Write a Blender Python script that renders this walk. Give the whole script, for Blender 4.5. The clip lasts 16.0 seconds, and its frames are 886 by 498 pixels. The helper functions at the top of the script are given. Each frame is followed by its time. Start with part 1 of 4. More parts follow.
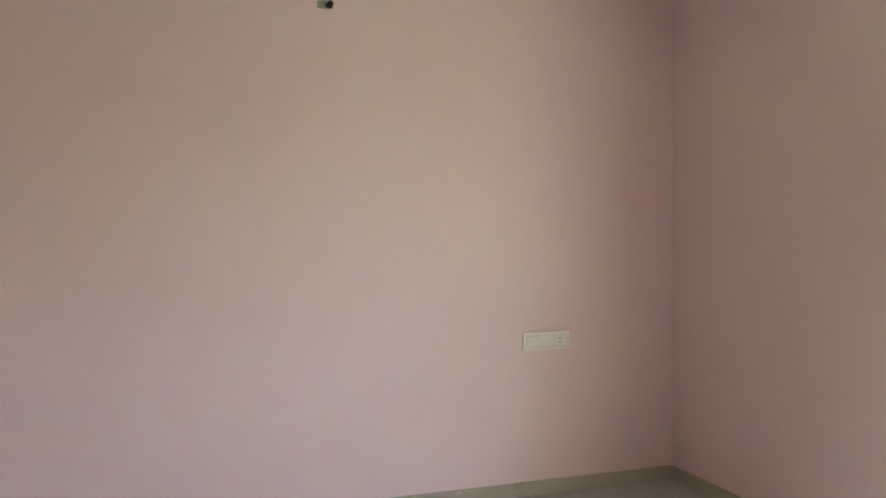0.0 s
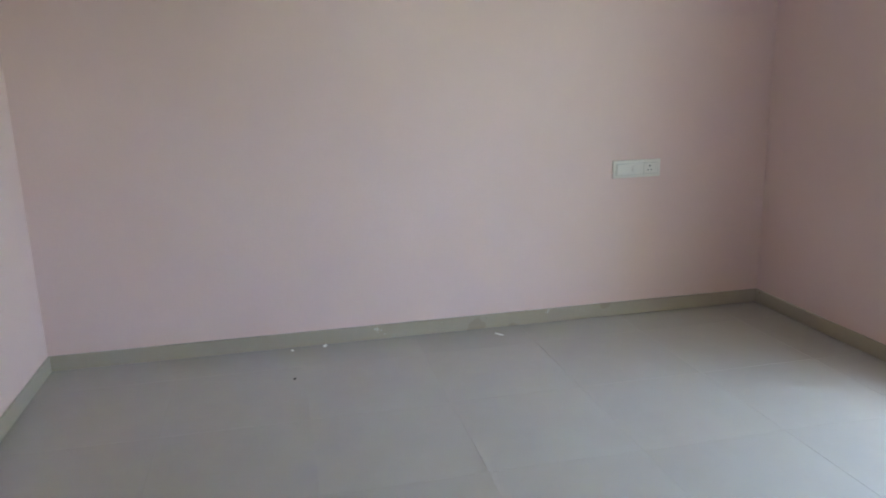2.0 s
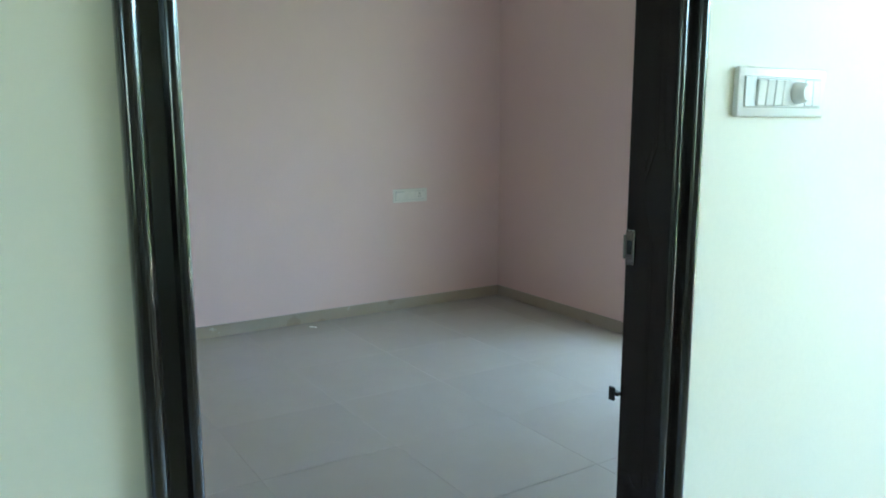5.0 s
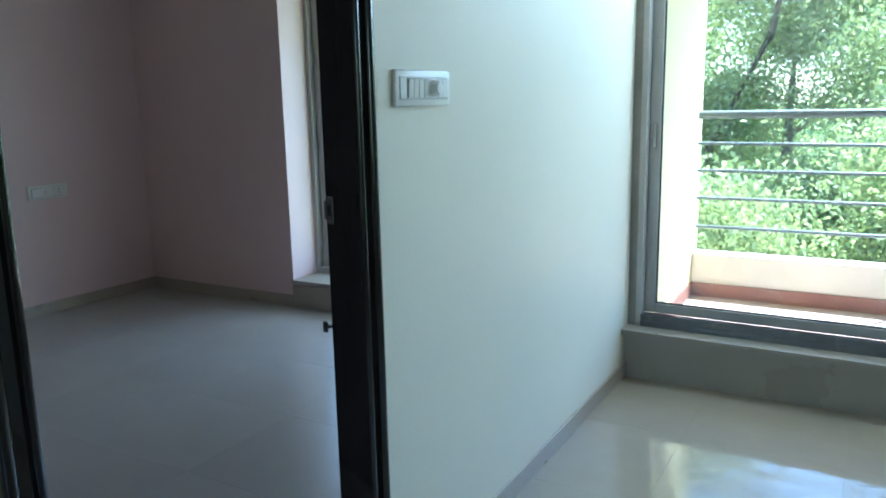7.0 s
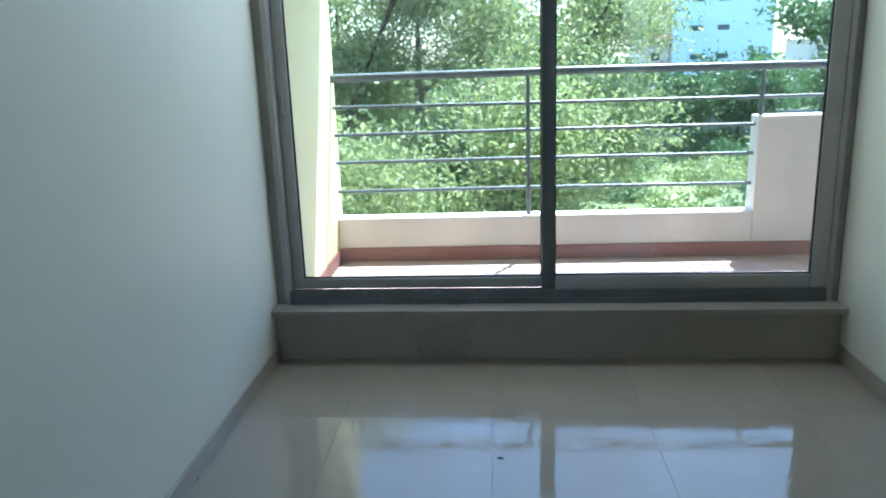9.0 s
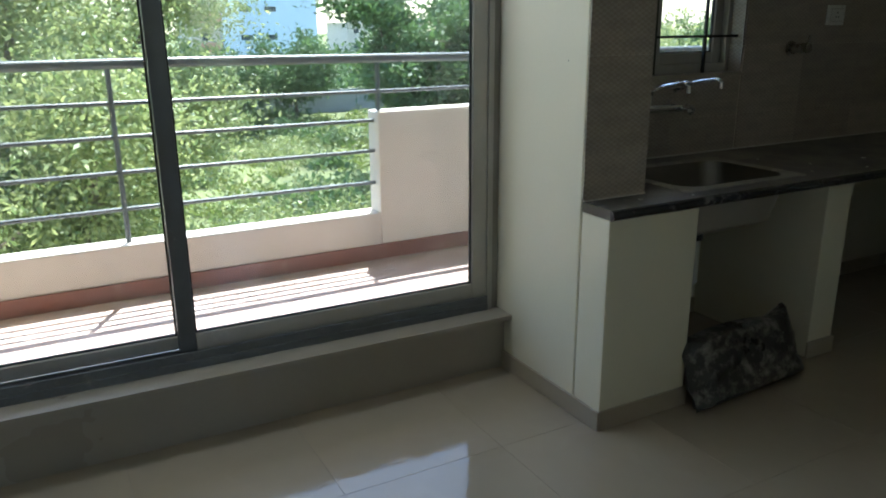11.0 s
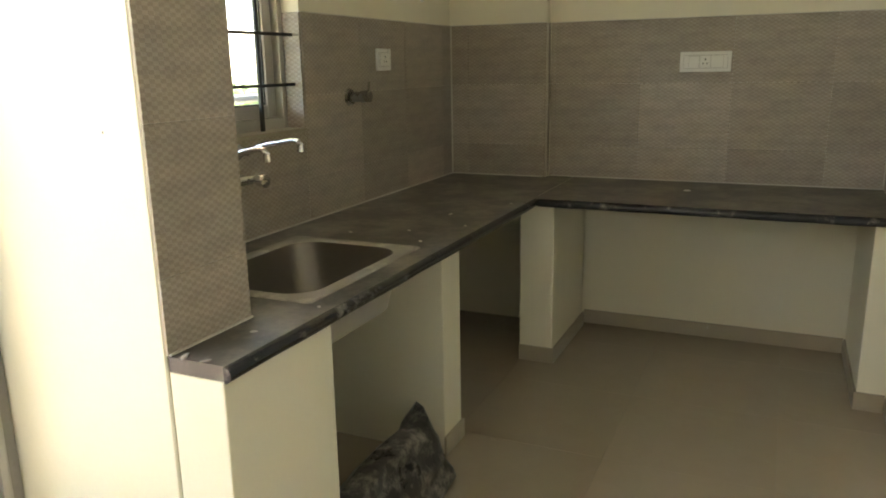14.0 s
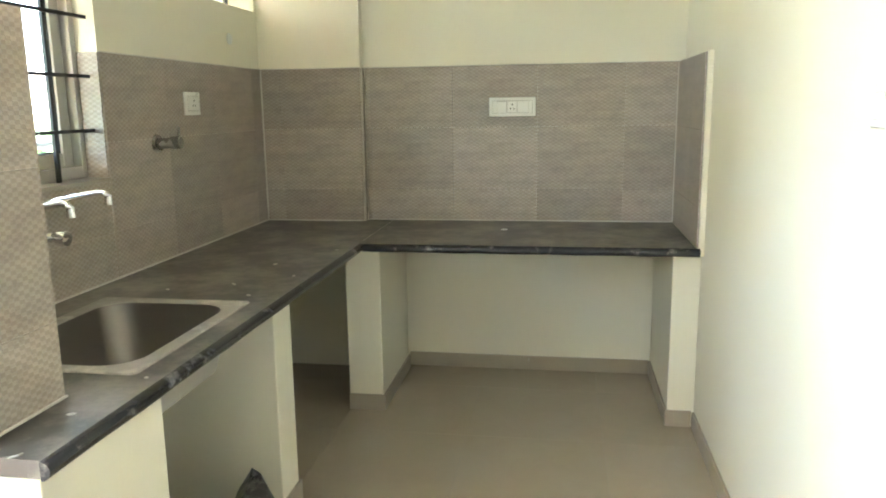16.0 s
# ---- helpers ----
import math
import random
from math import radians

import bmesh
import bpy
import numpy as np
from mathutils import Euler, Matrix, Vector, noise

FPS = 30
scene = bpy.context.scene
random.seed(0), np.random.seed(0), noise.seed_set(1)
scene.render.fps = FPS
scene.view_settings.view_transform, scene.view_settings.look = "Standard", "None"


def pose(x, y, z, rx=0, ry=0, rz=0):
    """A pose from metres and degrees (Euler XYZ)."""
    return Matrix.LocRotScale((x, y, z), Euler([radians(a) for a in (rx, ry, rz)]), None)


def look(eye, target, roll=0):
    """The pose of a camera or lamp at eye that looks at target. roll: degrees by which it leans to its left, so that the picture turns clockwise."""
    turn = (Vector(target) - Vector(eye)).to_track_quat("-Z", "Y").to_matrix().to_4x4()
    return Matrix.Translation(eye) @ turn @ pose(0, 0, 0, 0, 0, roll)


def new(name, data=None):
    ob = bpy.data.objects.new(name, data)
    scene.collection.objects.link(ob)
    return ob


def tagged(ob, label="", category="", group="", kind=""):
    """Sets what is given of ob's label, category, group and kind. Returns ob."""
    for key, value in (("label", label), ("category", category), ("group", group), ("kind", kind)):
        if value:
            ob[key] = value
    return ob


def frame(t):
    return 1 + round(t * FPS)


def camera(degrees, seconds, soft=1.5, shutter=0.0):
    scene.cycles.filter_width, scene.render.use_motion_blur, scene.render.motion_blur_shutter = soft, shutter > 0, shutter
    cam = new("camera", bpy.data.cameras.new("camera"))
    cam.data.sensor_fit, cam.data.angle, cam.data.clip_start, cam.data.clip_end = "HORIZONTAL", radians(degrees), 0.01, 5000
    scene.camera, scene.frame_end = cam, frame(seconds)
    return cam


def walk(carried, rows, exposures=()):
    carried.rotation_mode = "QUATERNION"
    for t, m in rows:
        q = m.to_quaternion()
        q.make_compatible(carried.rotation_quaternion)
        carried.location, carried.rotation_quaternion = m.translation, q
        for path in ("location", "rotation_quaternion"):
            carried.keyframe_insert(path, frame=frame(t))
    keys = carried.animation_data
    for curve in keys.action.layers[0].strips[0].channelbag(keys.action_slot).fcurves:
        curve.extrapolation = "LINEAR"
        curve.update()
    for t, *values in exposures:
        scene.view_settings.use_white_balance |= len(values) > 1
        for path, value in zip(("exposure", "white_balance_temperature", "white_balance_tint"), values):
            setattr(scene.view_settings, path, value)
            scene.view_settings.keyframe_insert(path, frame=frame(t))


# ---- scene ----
cam = camera(60.8, 16.0, 1.9)
PATH = [
    (0, (-0.16, 1.54, 1.42), (-2.056, 2.176, 1.384), -0.2),
    (0.5, (-0.165, 1.54, 1.42), (-2.066, 2.120, 1.199), -0.4),
    (1, (-0.165, 1.535, 1.415), (-2.052, 2.049, 0.998), -1.1),
    (1.5, (-0.15, 1.53, 1.405), (-2.047, 1.923, 0.908), -1.7),
    (2, (-0.045, 1.44, 1.405), (-1.946, 1.854, 0.942), -1.5),
    (2.5, (0.1, 1.36, 1.4), (-1.793, 1.800, 0.927), -1.7),
    (3, (0.285, 1.262, 1.36), (-1.616, 1.729, 0.952), -1.5),
    (3.2, (0.372, 1.206, 1.345), (-1.530, 1.688, 0.960), -1.6),
    (5.3, (0.959, 0.531, 1.38), (-0.601, 1.74, 1.05), 0.1),
    (5.5, (1.0, 0.478, 1.382), (-0.482, 1.781, 1.055), 0.1),
    (6, (1.039, 0.375, 1.402), (-0.301, 1.823, 1.071), -0.1),
    (6.5, (1.023, 0.283, 1.396), (-0.166, 1.855, 1.058), -0.7),
    (7, (1.037, 0.238, 1.395), (0.061, 1.941, 1.012), -1.2),
    (7.5, (1.051, 0.242, 1.401), (0.282, 2.037, 0.972), -1.1),
    (8, (1.065, 0.27, 1.4), (0.507, 2.136, 0.944), -1.3),
    (8.5, (1.082, 0.376, 1.393), (0.714, 2.282, 0.911), -1.8),
    (10.8, (0.861, 1.187, 1.464), (1.687, 2.915, 0.888), -0.5),
    (11, (0.907, 1.263, 1.452), (1.821, 2.949, 0.882), -0.4),
    (11.5, (1.003, 1.434, 1.456), (2.116, 3.0, 0.902), -0.3),
    (12, (1.073, 1.591, 1.433), (2.36, 3.032, 0.916), 0.5),
    (12.5, (1.141, 1.806, 1.442), (2.578, 3.102, 0.938), 0.7),
    (13, (1.206, 1.95, 1.436), (2.781, 3.084, 0.953), 0.4),
    (13.5, (1.327, 2.061, 1.438), (3.006, 3.03, 0.947), 0.2),
    (14, (1.431, 2.144, 1.451), (3.203, 2.943, 0.98), -1.0),
    (14.5, (1.45, 2.195, 1.457), (3.298, 2.819, 1.015), -1.3),
    (15, (1.446, 2.239, 1.46), (3.356, 2.663, 1.044), -1.6),
    (15.5, (1.456, 2.257, 1.462), (3.399, 2.527, 1.075), -0.9),
    (16, (1.466, 2.263, 1.459), (3.407, 2.573, 1.087), -0.8),
]
# exposure and white balance drift as an automatic camera's do
EXPO = [(0.0, 4.75, 6800, 13), (1.0, 4.8, 6400, 11), (1.8, 4.7, 5850, 6), (3.2, 4.7, 5800, 4), (5.4, 4.25, 5250, -9), (6.0, 3.72, 5080, -6), (7.0, 3.2, 5000, -1), (8.6, 2.5, 5050, 3),
        (11.0, 2.12, 5850, 9), (12.5, 2.8, 6150, 12), (13.5, 3.75, 7000, 15), (14.0, 4.3, 7500, 15), (14.5, 4.9, 7500, 14), (15.0, 5.15, 6800, 13), (15.5, 5.42, 6600, 13), (16.0, 5.42, 6500, 13)]
walk(cam, [(t, look(eye, target, roll)) for t, eye, target, roll in PATH], EXPO)

# ---- light ----
SUN_EL, SUN_AZ = radians(64), radians(28)
world = bpy.data.worlds.new("sky_world")
scene.world = world
world.use_nodes = True
wn = world.node_tree.nodes
sky = wn.new("ShaderNodeTexSky")
sky.sky_type, sky.sun_disc = "NISHITA", False
sky.sun_elevation, sky.sun_rotation = SUN_EL, SUN_AZ
world.node_tree.links.new(sky.outputs[0], wn["Background"].inputs[0])
wn["Background"].inputs[1].default_value = 0.15
sun = new("sun", bpy.data.lights.new("sun", "SUN"))
sun.data.energy, sun.data.angle, sun.data.color = 4.3, radians(0.53), (1.0, 0.95, 0.86)
sun_from = Vector((math.sin(SUN_AZ) * math.cos(SUN_EL), math.cos(SUN_AZ) * math.cos(SUN_EL), math.sin(SUN_EL)))
sun.matrix_world = look(sun_from * 30, (0, 0, 0))


def sky_lamp(name, eye, target, wide, high, watts):
    """Area lamp added in an opening, a stand-in for more sky light than the world gives."""
    l = new(name, bpy.data.lights.new(name, "AREA"))
    l.data.shape, l.data.size, l.data.size_y, l.data.energy, l.data.color = "RECTANGLE", wide, high, watts, (0.86, 0.95, 1.0)
    l.matrix_world = look(eye, target)
    return l


sky_lamp("bedroom_window_sky", (-1.72, 4.445, 1.25), (-1.72, 2.0, 1.2), 1.2, 1.9, 1.15)
sky_lamp("hall_window_sky", (1.3, 3.96, 2.05), (1.3, 2.4, 0.9), 2.4, 0.35, 2.5)
# fill lamp added to brighten hall and kitchen; its opening is never seen
sky_lamp("living_opening_sky", (3.05, -2.98, 1.5), (3.05, 0.0, 1.4), 1.0, 1.1, 0.25)


# ---- materials ----
def nodes_of(name):
    m = bpy.data.materials.new(name)
    m.use_nodes = True
    t = m.node_tree
    return m, t, t.nodes["Principled BSDF"]


def mixed(t, fac, a, b):
    n = t.nodes.new("ShaderNodeMix")
    n.data_type = "RGBA"
    for sock, v in ((n.inputs[6], a), (n.inputs[7], b)):
        if isinstance(v, tuple):
            sock.default_value = (*v, 1)
        else:
            t.links.new(v, sock)
    t.links.new(fac, n.inputs[0])
    return n.outputs[2]


def ramp(t, fac, lo, hi):
    n = t.nodes.new("ShaderNodeMapRange")
    n.inputs[1].default_value, n.inputs[2].default_value = lo, hi
    t.links.new(fac, n.inputs[0])
    return n.outputs[0]


def noisy(t, scale, detail=4.0, rough=0.55, coord="Object", stretch=(1, 1, 1)):
    c = t.nodes.new("ShaderNodeTexCoord")
    mp = t.nodes.new("ShaderNodeMapping")
    mp.inputs[3].default_value = stretch
    n = t.nodes.new("ShaderNodeTexNoise")
    n.inputs["Scale"].default_value, n.inputs["Detail"].default_value, n.inputs["Roughness"].default_value = scale, detail, rough
    t.links.new(c.outputs[coord], mp.inputs[0])
    t.links.new(mp.outputs[0], n.inputs["Vector"])
    return n.outputs["Fac"]


def bumped(t, b, height, strength, dist):
    n = t.nodes.new("ShaderNodeBump")
    n.inputs["Strength"].default_value, n.inputs["Distance"].default_value = strength, dist
    t.links.new(height, n.inputs["Height"])
    t.links.new(n.outputs[0], b.inputs["Normal"])


def surface(name, col, rough=0.6, vary=0.12, big=1.5, fine=60.0, bump=0.15, dist=0.002, metal=0.0, spec=0.5, rough_vary=0.1, coat=0.0, spots=None, spot_range=(0.58, 0.7), spot_scale=4.0, stretch=(1, 1, 1)):
    """A two-scale weathered surface; spots is a second colour for stains or dust."""
    m, t, b = nodes_of(name)
    big_n = noisy(t, big, stretch=stretch)
    fine_n = noisy(t, fine, 3.0, stretch=stretch)
    dark = tuple(c * (1 - vary) for c in col)
    light = tuple(min(1, c * (1 + vary * 0.6)) for c in col)
    base = mixed(t, ramp(t, big_n, 0.3, 0.7), dark, light)
    base = mixed(t, ramp(t, fine_n, 0.35, 1.4), base, dark)
    if spots:
        sp = noisy(t, spot_scale, 8.0, 0.7, stretch=stretch)
        base = mixed(t, ramp(t, sp, *spot_range), base, spots)
    t.links.new(base, b.inputs["Base Color"])
    r = t.nodes.new("ShaderNodeMapRange")
    r.inputs[3].default_value, r.inputs[4].default_value = max(0.02, rough - rough_vary), min(1, rough + rough_vary)
    t.links.new(big_n, r.inputs[0])
    t.links.new(r.outputs[0], b.inputs["Roughness"])
    b.inputs["Metallic"].default_value = metal
    b.inputs["Specular IOR Level"].default_value = spec
    b.inputs["Coat Weight"].default_value = coat
    if bump:
        bumped(t, b, fine_n, bump, dist)
    return m


def floor_material(name, a, b_col, rough, streaks, pale, ripple):
    """Polished vitrified tile: pale veined body, each tile a little different, dust and dried wipe marks."""
    m, t, b = nodes_of(name)
    info = t.nodes.new("ShaderNodeObjectInfo")
    vein = noisy(t, 2.0, 4.0, 0.55)
    base = mixed(t, ramp(t, vein, 0.35, 0.68), a, b_col)
    tone = mixed(t, info.outputs["Random"], (0.975, 0.975, 0.975), (1.02, 1.015, 1.01))
    mul = t.nodes.new("ShaderNodeMix")
    mul.data_type, mul.blend_type = "RGBA", "MULTIPLY"
    mul.inputs[0].default_value = 1
    t.links.new(base, mul.inputs[6])
    t.links.new(tone, mul.inputs[7])
    # wandering smears, in the building's own space so that they run across the joints
    geo = t.nodes.new("ShaderNodeNewGeometry")
    warp = t.nodes.new("ShaderNodeTexNoise")
    warp.inputs["Scale"].default_value, warp.inputs["Detail"].default_value = 4.0, 3.0
    t.links.new(geo.outputs["Position"], warp.inputs["Vector"])
    add = t.nodes.new("ShaderNodeVectorMath")
    add.operation = "MULTIPLY_ADD"
    add.inputs[1].default_value = (0.55, 0.55, 0)
    t.links.new(warp.outputs["Color"], add.inputs[0])
    t.links.new(geo.outputs["Position"], add.inputs[2])
    smear = t.nodes.new("ShaderNodeTexNoise")
    smear.inputs["Scale"].default_value, smear.inputs["Detail"].default_value, smear.inputs["Roughness"].default_value = 7.0, 4.0, 0.6
    t.links.new(add.outputs[0], smear.inputs["Vector"])
    mark = ramp(t, smear.outputs["Fac"], 0.46, 0.7)
    faint = t.nodes.new("ShaderNodeMath")
    faint.operation = "MULTIPLY"
    faint.inputs[1].default_value = pale
    t.links.new(mark, faint.inputs[0])
    dusty = tuple(min(1, c * 1.25) for c in b_col)
    t.links.new(mixed(t, faint.outputs[0], mul.outputs[2], dusty), b.inputs["Base Color"])
    r = t.nodes.new("ShaderNodeMapRange")
    r.inputs[3].default_value, r.inputs[4].default_value = rough, rough + streaks
    t.links.new(mark, r.inputs[0])
    t.links.new(r.outputs[0], b.inputs["Roughness"])
    bumped(t, b, smear.outputs["Fac"], ripple, 0.004)
    return m


def weave_material(name, c1, c2, groove):
    """Glazed wall tile pressed with a basket weave."""
    m, t, b = nodes_of(name)
    c = t.nodes.new("ShaderNodeTexCoord")
    sep = t.nodes.new("ShaderNodeSeparateXYZ")
    t.links.new(c.outputs["Object"], sep.inputs[0])
    waves = []
    for k, length in ((0, 0.031), (2, 0.018)):
        sc = t.nodes.new("ShaderNodeMath")
        sc.operation = "MULTIPLY"
        sc.inputs[1].default_value = 2 * math.pi / length
        t.links.new(sep.outputs[k], sc.inputs[0])
        sn = t.nodes.new("ShaderNodeMath")
        sn.operation = "SINE"
        t.links.new(sc.outputs[0], sn.inputs[0])
        waves.append(sn.outputs[0])
    cross = t.nodes.new("ShaderNodeMath")
    cross.operation = "MULTIPLY"
    t.links.new(waves[0], cross.inputs[0])
    t.links.new(waves[1], cross.inputs[1])
    strand = ramp(t, cross.outputs[0], -0.22, 0.22)
    shade = mixed(t, strand, c2, c1)
    shade = mixed(t, ramp(t, noisy(t, 55.0, 3.0, 0.6), 0.5, 0.75), shade, groove)
    info = t.nodes.new("ShaderNodeObjectInfo")
    tone = mixed(t, info.outputs["Random"], (0.88, 0.88, 0.88), (1.1, 1.1, 1.1))
    mul = t.nodes.new("ShaderNodeMix")
    mul.data_type, mul.blend_type = "RGBA", "MULTIPLY"
    mul.inputs[0].default_value = 1
    streak = mixed(t, ramp(t, noisy(t, 26.0, 3.0, stretch=(0.25, 1, 1.5)), 0.35, 0.7), (0.86, 0.86, 0.86), (1.08, 1.07, 1.06))
    mul2 = t.nodes.new("ShaderNodeMix")
    mul2.data_type, mul2.blend_type = "RGBA", "MULTIPLY"
    mul2.inputs[0].default_value = 1
    t.links.new(shade, mul.inputs[6])
    t.links.new(tone, mul.inputs[7])
    t.links.new(mul.outputs[2], mul2.inputs[6])
    t.links.new(streak, mul2.inputs[7])
    t.links.new(mul2.outputs[2], b.inputs["Base Color"])
    b.inputs["Roughness"].default_value = 0.33
    bumped(t, b, strand, 0.5, 0.002)
    return m


def leaf_material(name, dark, light):
    m, t, b = nodes_of(name)
    geo = t.nodes.new("ShaderNodeNewGeometry")
    base = mixed(t, geo.outputs["Random Per Island"], dark, light)
    t.links.new(base, b.inputs["Base Color"])
    b.inputs["Roughness"].default_value = 0.5
    tr = t.nodes.new("ShaderNodeBsdfTranslucent")
    t.links.new(base, tr.inputs[0])
    mx = t.nodes.new("ShaderNodeMixShader")
    mx.inputs[0].default_value = 0.45
    out = t.nodes["Material Output"]
    t.links.new(b.outputs[0], mx.inputs[1])
    t.links.new(tr.outputs[0], mx.inputs[2])
    t.links.new(mx.outputs[0], out.inputs[0])
    return m


def glass_material(name, tint, smear):
    m, t, b = nodes_of(name)
    tr = t.nodes.new("ShaderNodeBsdfTransparent")
    tr.inputs[0].default_value = (*tint, 1)
    gl = t.nodes.new("ShaderNodeBsdfGlossy")
    gl.inputs["Roughness"].default_value = 0.02
    lw = t.nodes.new("ShaderNodeLayerWeight")
    lw.inputs[0].default_value = 0.12
    fr = t.nodes.new("ShaderNodeMapRange")
    fr.inputs[3].default_value, fr.inputs[4].default_value = 0.025, 0.5
    t.links.new(lw.outputs["Facing"], fr.inputs[0])
    mx = t.nodes.new("ShaderNodeMixShader")
    t.links.new(fr.outputs[0], mx.inputs[0])
    t.links.new(tr.outputs[0], mx.inputs[1])
    t.links.new(gl.outputs[0], mx.inputs[2])
    # a thin film of dust and dried wipe marks on the pane
    dust = t.nodes.new("ShaderNodeBsdfDiffuse")
    dust.inputs[0].default_value = (0.8, 0.8, 0.78, 1)
    mx2 = t.nodes.new("ShaderNodeMixShader")
    f = ramp(t, noisy(t, 2.0, 6.0, 0.6, stretch=(1, 1, 0.4)), 0.3, 0.9)
    k = t.nodes.new("ShaderNodeMath")
    k.operation = "MULTIPLY"
    k.inputs[1].default_value = smear
    t.links.new(f, k.inputs[0])
    t.links.new(k.outputs[0], mx2.inputs[0])
    t.links.new(mx.outputs[0], mx2.inputs[1])
    t.links.new(dust.outputs[0], mx2.inputs[2])
    t.links.new(mx2.outputs[0], t.nodes["Material Output"].inputs[0])
    return m


PINK = surface("pink_wall_paint", (0.735, 0.553, 0.525), 0.62, 0.05, 0.9, 90, 0.12, 0.001)
CREAM = surface("cream_wall_paint", (0.80, 0.755, 0.625), 0.5, 0.05, 0.8, 80, 0.12, 0.001)
WHITE = surface("white_ceiling_paint", (0.82, 0.82, 0.8), 0.8, 0.04, 0.8, 80, 0.1, 0.001)
HALL_TILE = floor_material("cream_vitrified_tile", (0.375, 0.317, 0.245), (0.40, 0.34, 0.268), 0.03, 0.1, 0.1, 0.3)
BED_TILE = floor_material("dusty_vitrified_tile", (0.405, 0.375, 0.35), (0.435, 0.405, 0.38), 0.24, 0.03, 0.03, 0.08)
GROUT = surface("tile_grout", (0.36, 0.32, 0.27), 0.9, 0.2, 3, 90, 0.2)
BED_GROUT = surface("grey_tile_grout", (0.39, 0.36, 0.335), 0.9, 0.1, 3, 90, 0.1)
SKIRT = surface("skirting_tile", (0.40, 0.342, 0.268), 0.3, 0.08, 2, 50, 0.05, spots=(0.62, 0.6, 0.56), spot_range=(0.64, 0.7), spot_scale=7)
SILL = surface("sill_tile", (0.375, 0.335, 0.28), 0.3, 0.08, 2, 60, 0.05, spots=(0.66, 0.64, 0.6), spot_range=(0.72, 0.8), spot_scale=14)
WEAVE = weave_material("basket_weave_tile", (0.455, 0.398, 0.345), (0.375, 0.32, 0.276), (0.35, 0.30, 0.26))
DADO_GROUT = surface("white_grout", (0.66, 0.63, 0.58), 0.9, 0.15, 4, 90, 0.2)
GRANITE = surface("dark_granite", (0.095, 0.088, 0.08), 0.4, 0.35, 5, 220, 0.05, 0.0006, spots=(0.31, 0.275, 0.235), spot_range=(0.42, 0.72), spot_scale=5.0)
NOSING = surface("polished_granite_nosing", (0.025, 0.025, 0.03), 0.22, 0.3, 6, 200, 0.05, 0.0006, spots=(0.26, 0.25, 0.24), spot_range=(0.57, 0.7), spot_scale=9)
STEEL = surface("brushed_steel", (0.20, 0.183, 0.168), 0.36, 0.12, 4, 140, 0.05, 0.0005, metal=1.0)
DULL_STEEL = surface("dull_steel", (0.46, 0.43, 0.39), 0.6, 0.12, 4, 90, 0.1, 0.0008, metal=0.35)
RIM = surface("cement_smeared_steel_rim", (0.37, 0.345, 0.31), 0.6, 0.2, 8, 90, 0.25, 0.001, metal=0.25, spots=(0.54, 0.505, 0.455), spot_range=(0.5, 0.68), spot_scale=12)
CHROME = surface("chrome", (0.8, 0.8, 0.82), 0.1, 0.05, 9, 60, 0, metal=1.0, rough_vary=0.04)
SATIN = surface("satin_nickel", (0.40, 0.39, 0.375), 0.25, 0.08, 9, 120, 0.03, 0.0005, metal=1.0)
VARNISH = surface("black_brown_varnish", (0.012, 0.009, 0.008), 0.16, 0.3, 3, 30, 0.25, 0.0015, coat=0.5, stretch=(1, 1, 0.15))
LEAF_DOOR = surface("brown_door_laminate", (0.115, 0.082, 0.078), 0.4, 0.15, 3, 40, 0.15, 0.001, stretch=(1, 1, 0.1), spots=(0.3, 0.27, 0.26), spot_range=(0.66, 0.72), spot_scale=9)
GROOVE_SHADE = surface("groove_shade", (0.02, 0.016, 0.015), 0.6, 0.1, 4, 40, 0)
ALU = surface("grey_aluminium", (0.47, 0.455, 0.43), 0.42, 0.12, 5, 110, 0.08, 0.0006, metal=0.3, spots=(0.6, 0.58, 0.55), spot_range=(0.62, 0.72), spot_scale=10)
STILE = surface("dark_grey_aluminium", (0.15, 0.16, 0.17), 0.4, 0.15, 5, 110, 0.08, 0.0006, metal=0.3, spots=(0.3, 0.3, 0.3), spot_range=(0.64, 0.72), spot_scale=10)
TRACK = surface("dusty_track", (0.16, 0.168, 0.18), 0.6, 0.25, 6, 90, 0.2, metal=0.2, spots=(0.26, 0.255, 0.25), spot_range=(0.56, 0.72), spot_scale=14)
CEMENT = surface("cement_fill", (0.33, 0.31, 0.28), 0.9, 0.2, 5, 60, 0.35, 0.003)
GLASS = glass_material("window_glass", (0.93, 0.96, 0.955), 0.22)
SEAL = surface("rubber_seal", (0.02, 0.02, 0.02), 0.6, 0.1, 4, 40, 0)
PLASTIC = surface("white_switch_plastic", (0.82, 0.82, 0.8), 0.3, 0.03, 4, 40, 0)
# warmer and darker than PLASTIC, close to the pink wall's tone
DULL_PLASTIC = surface("off_white_switch_plastic", (0.76, 0.715, 0.665), 0.45, 0.05, 4, 40, 0)
GAP_SHADE = surface("plate_gap_shade", (0.48, 0.47, 0.45), 0.7, 0.05, 4, 40, 0)
HOLE = surface("dark_hole", (0.02, 0.02, 0.02), 0.8, 0.1, 4, 40, 0)
GRILL = surface("black_grill_paint", (0.015, 0.015, 0.017), 0.4, 0.2, 8, 80, 0.1)
RAIL = surface("grey_rail_paint", (0.12, 0.14, 0.155), 0.4, 0.2, 6, 80, 0.15, spots=(0.33, 0.34, 0.34), spot_range=(0.64, 0.7), spot_scale=12)
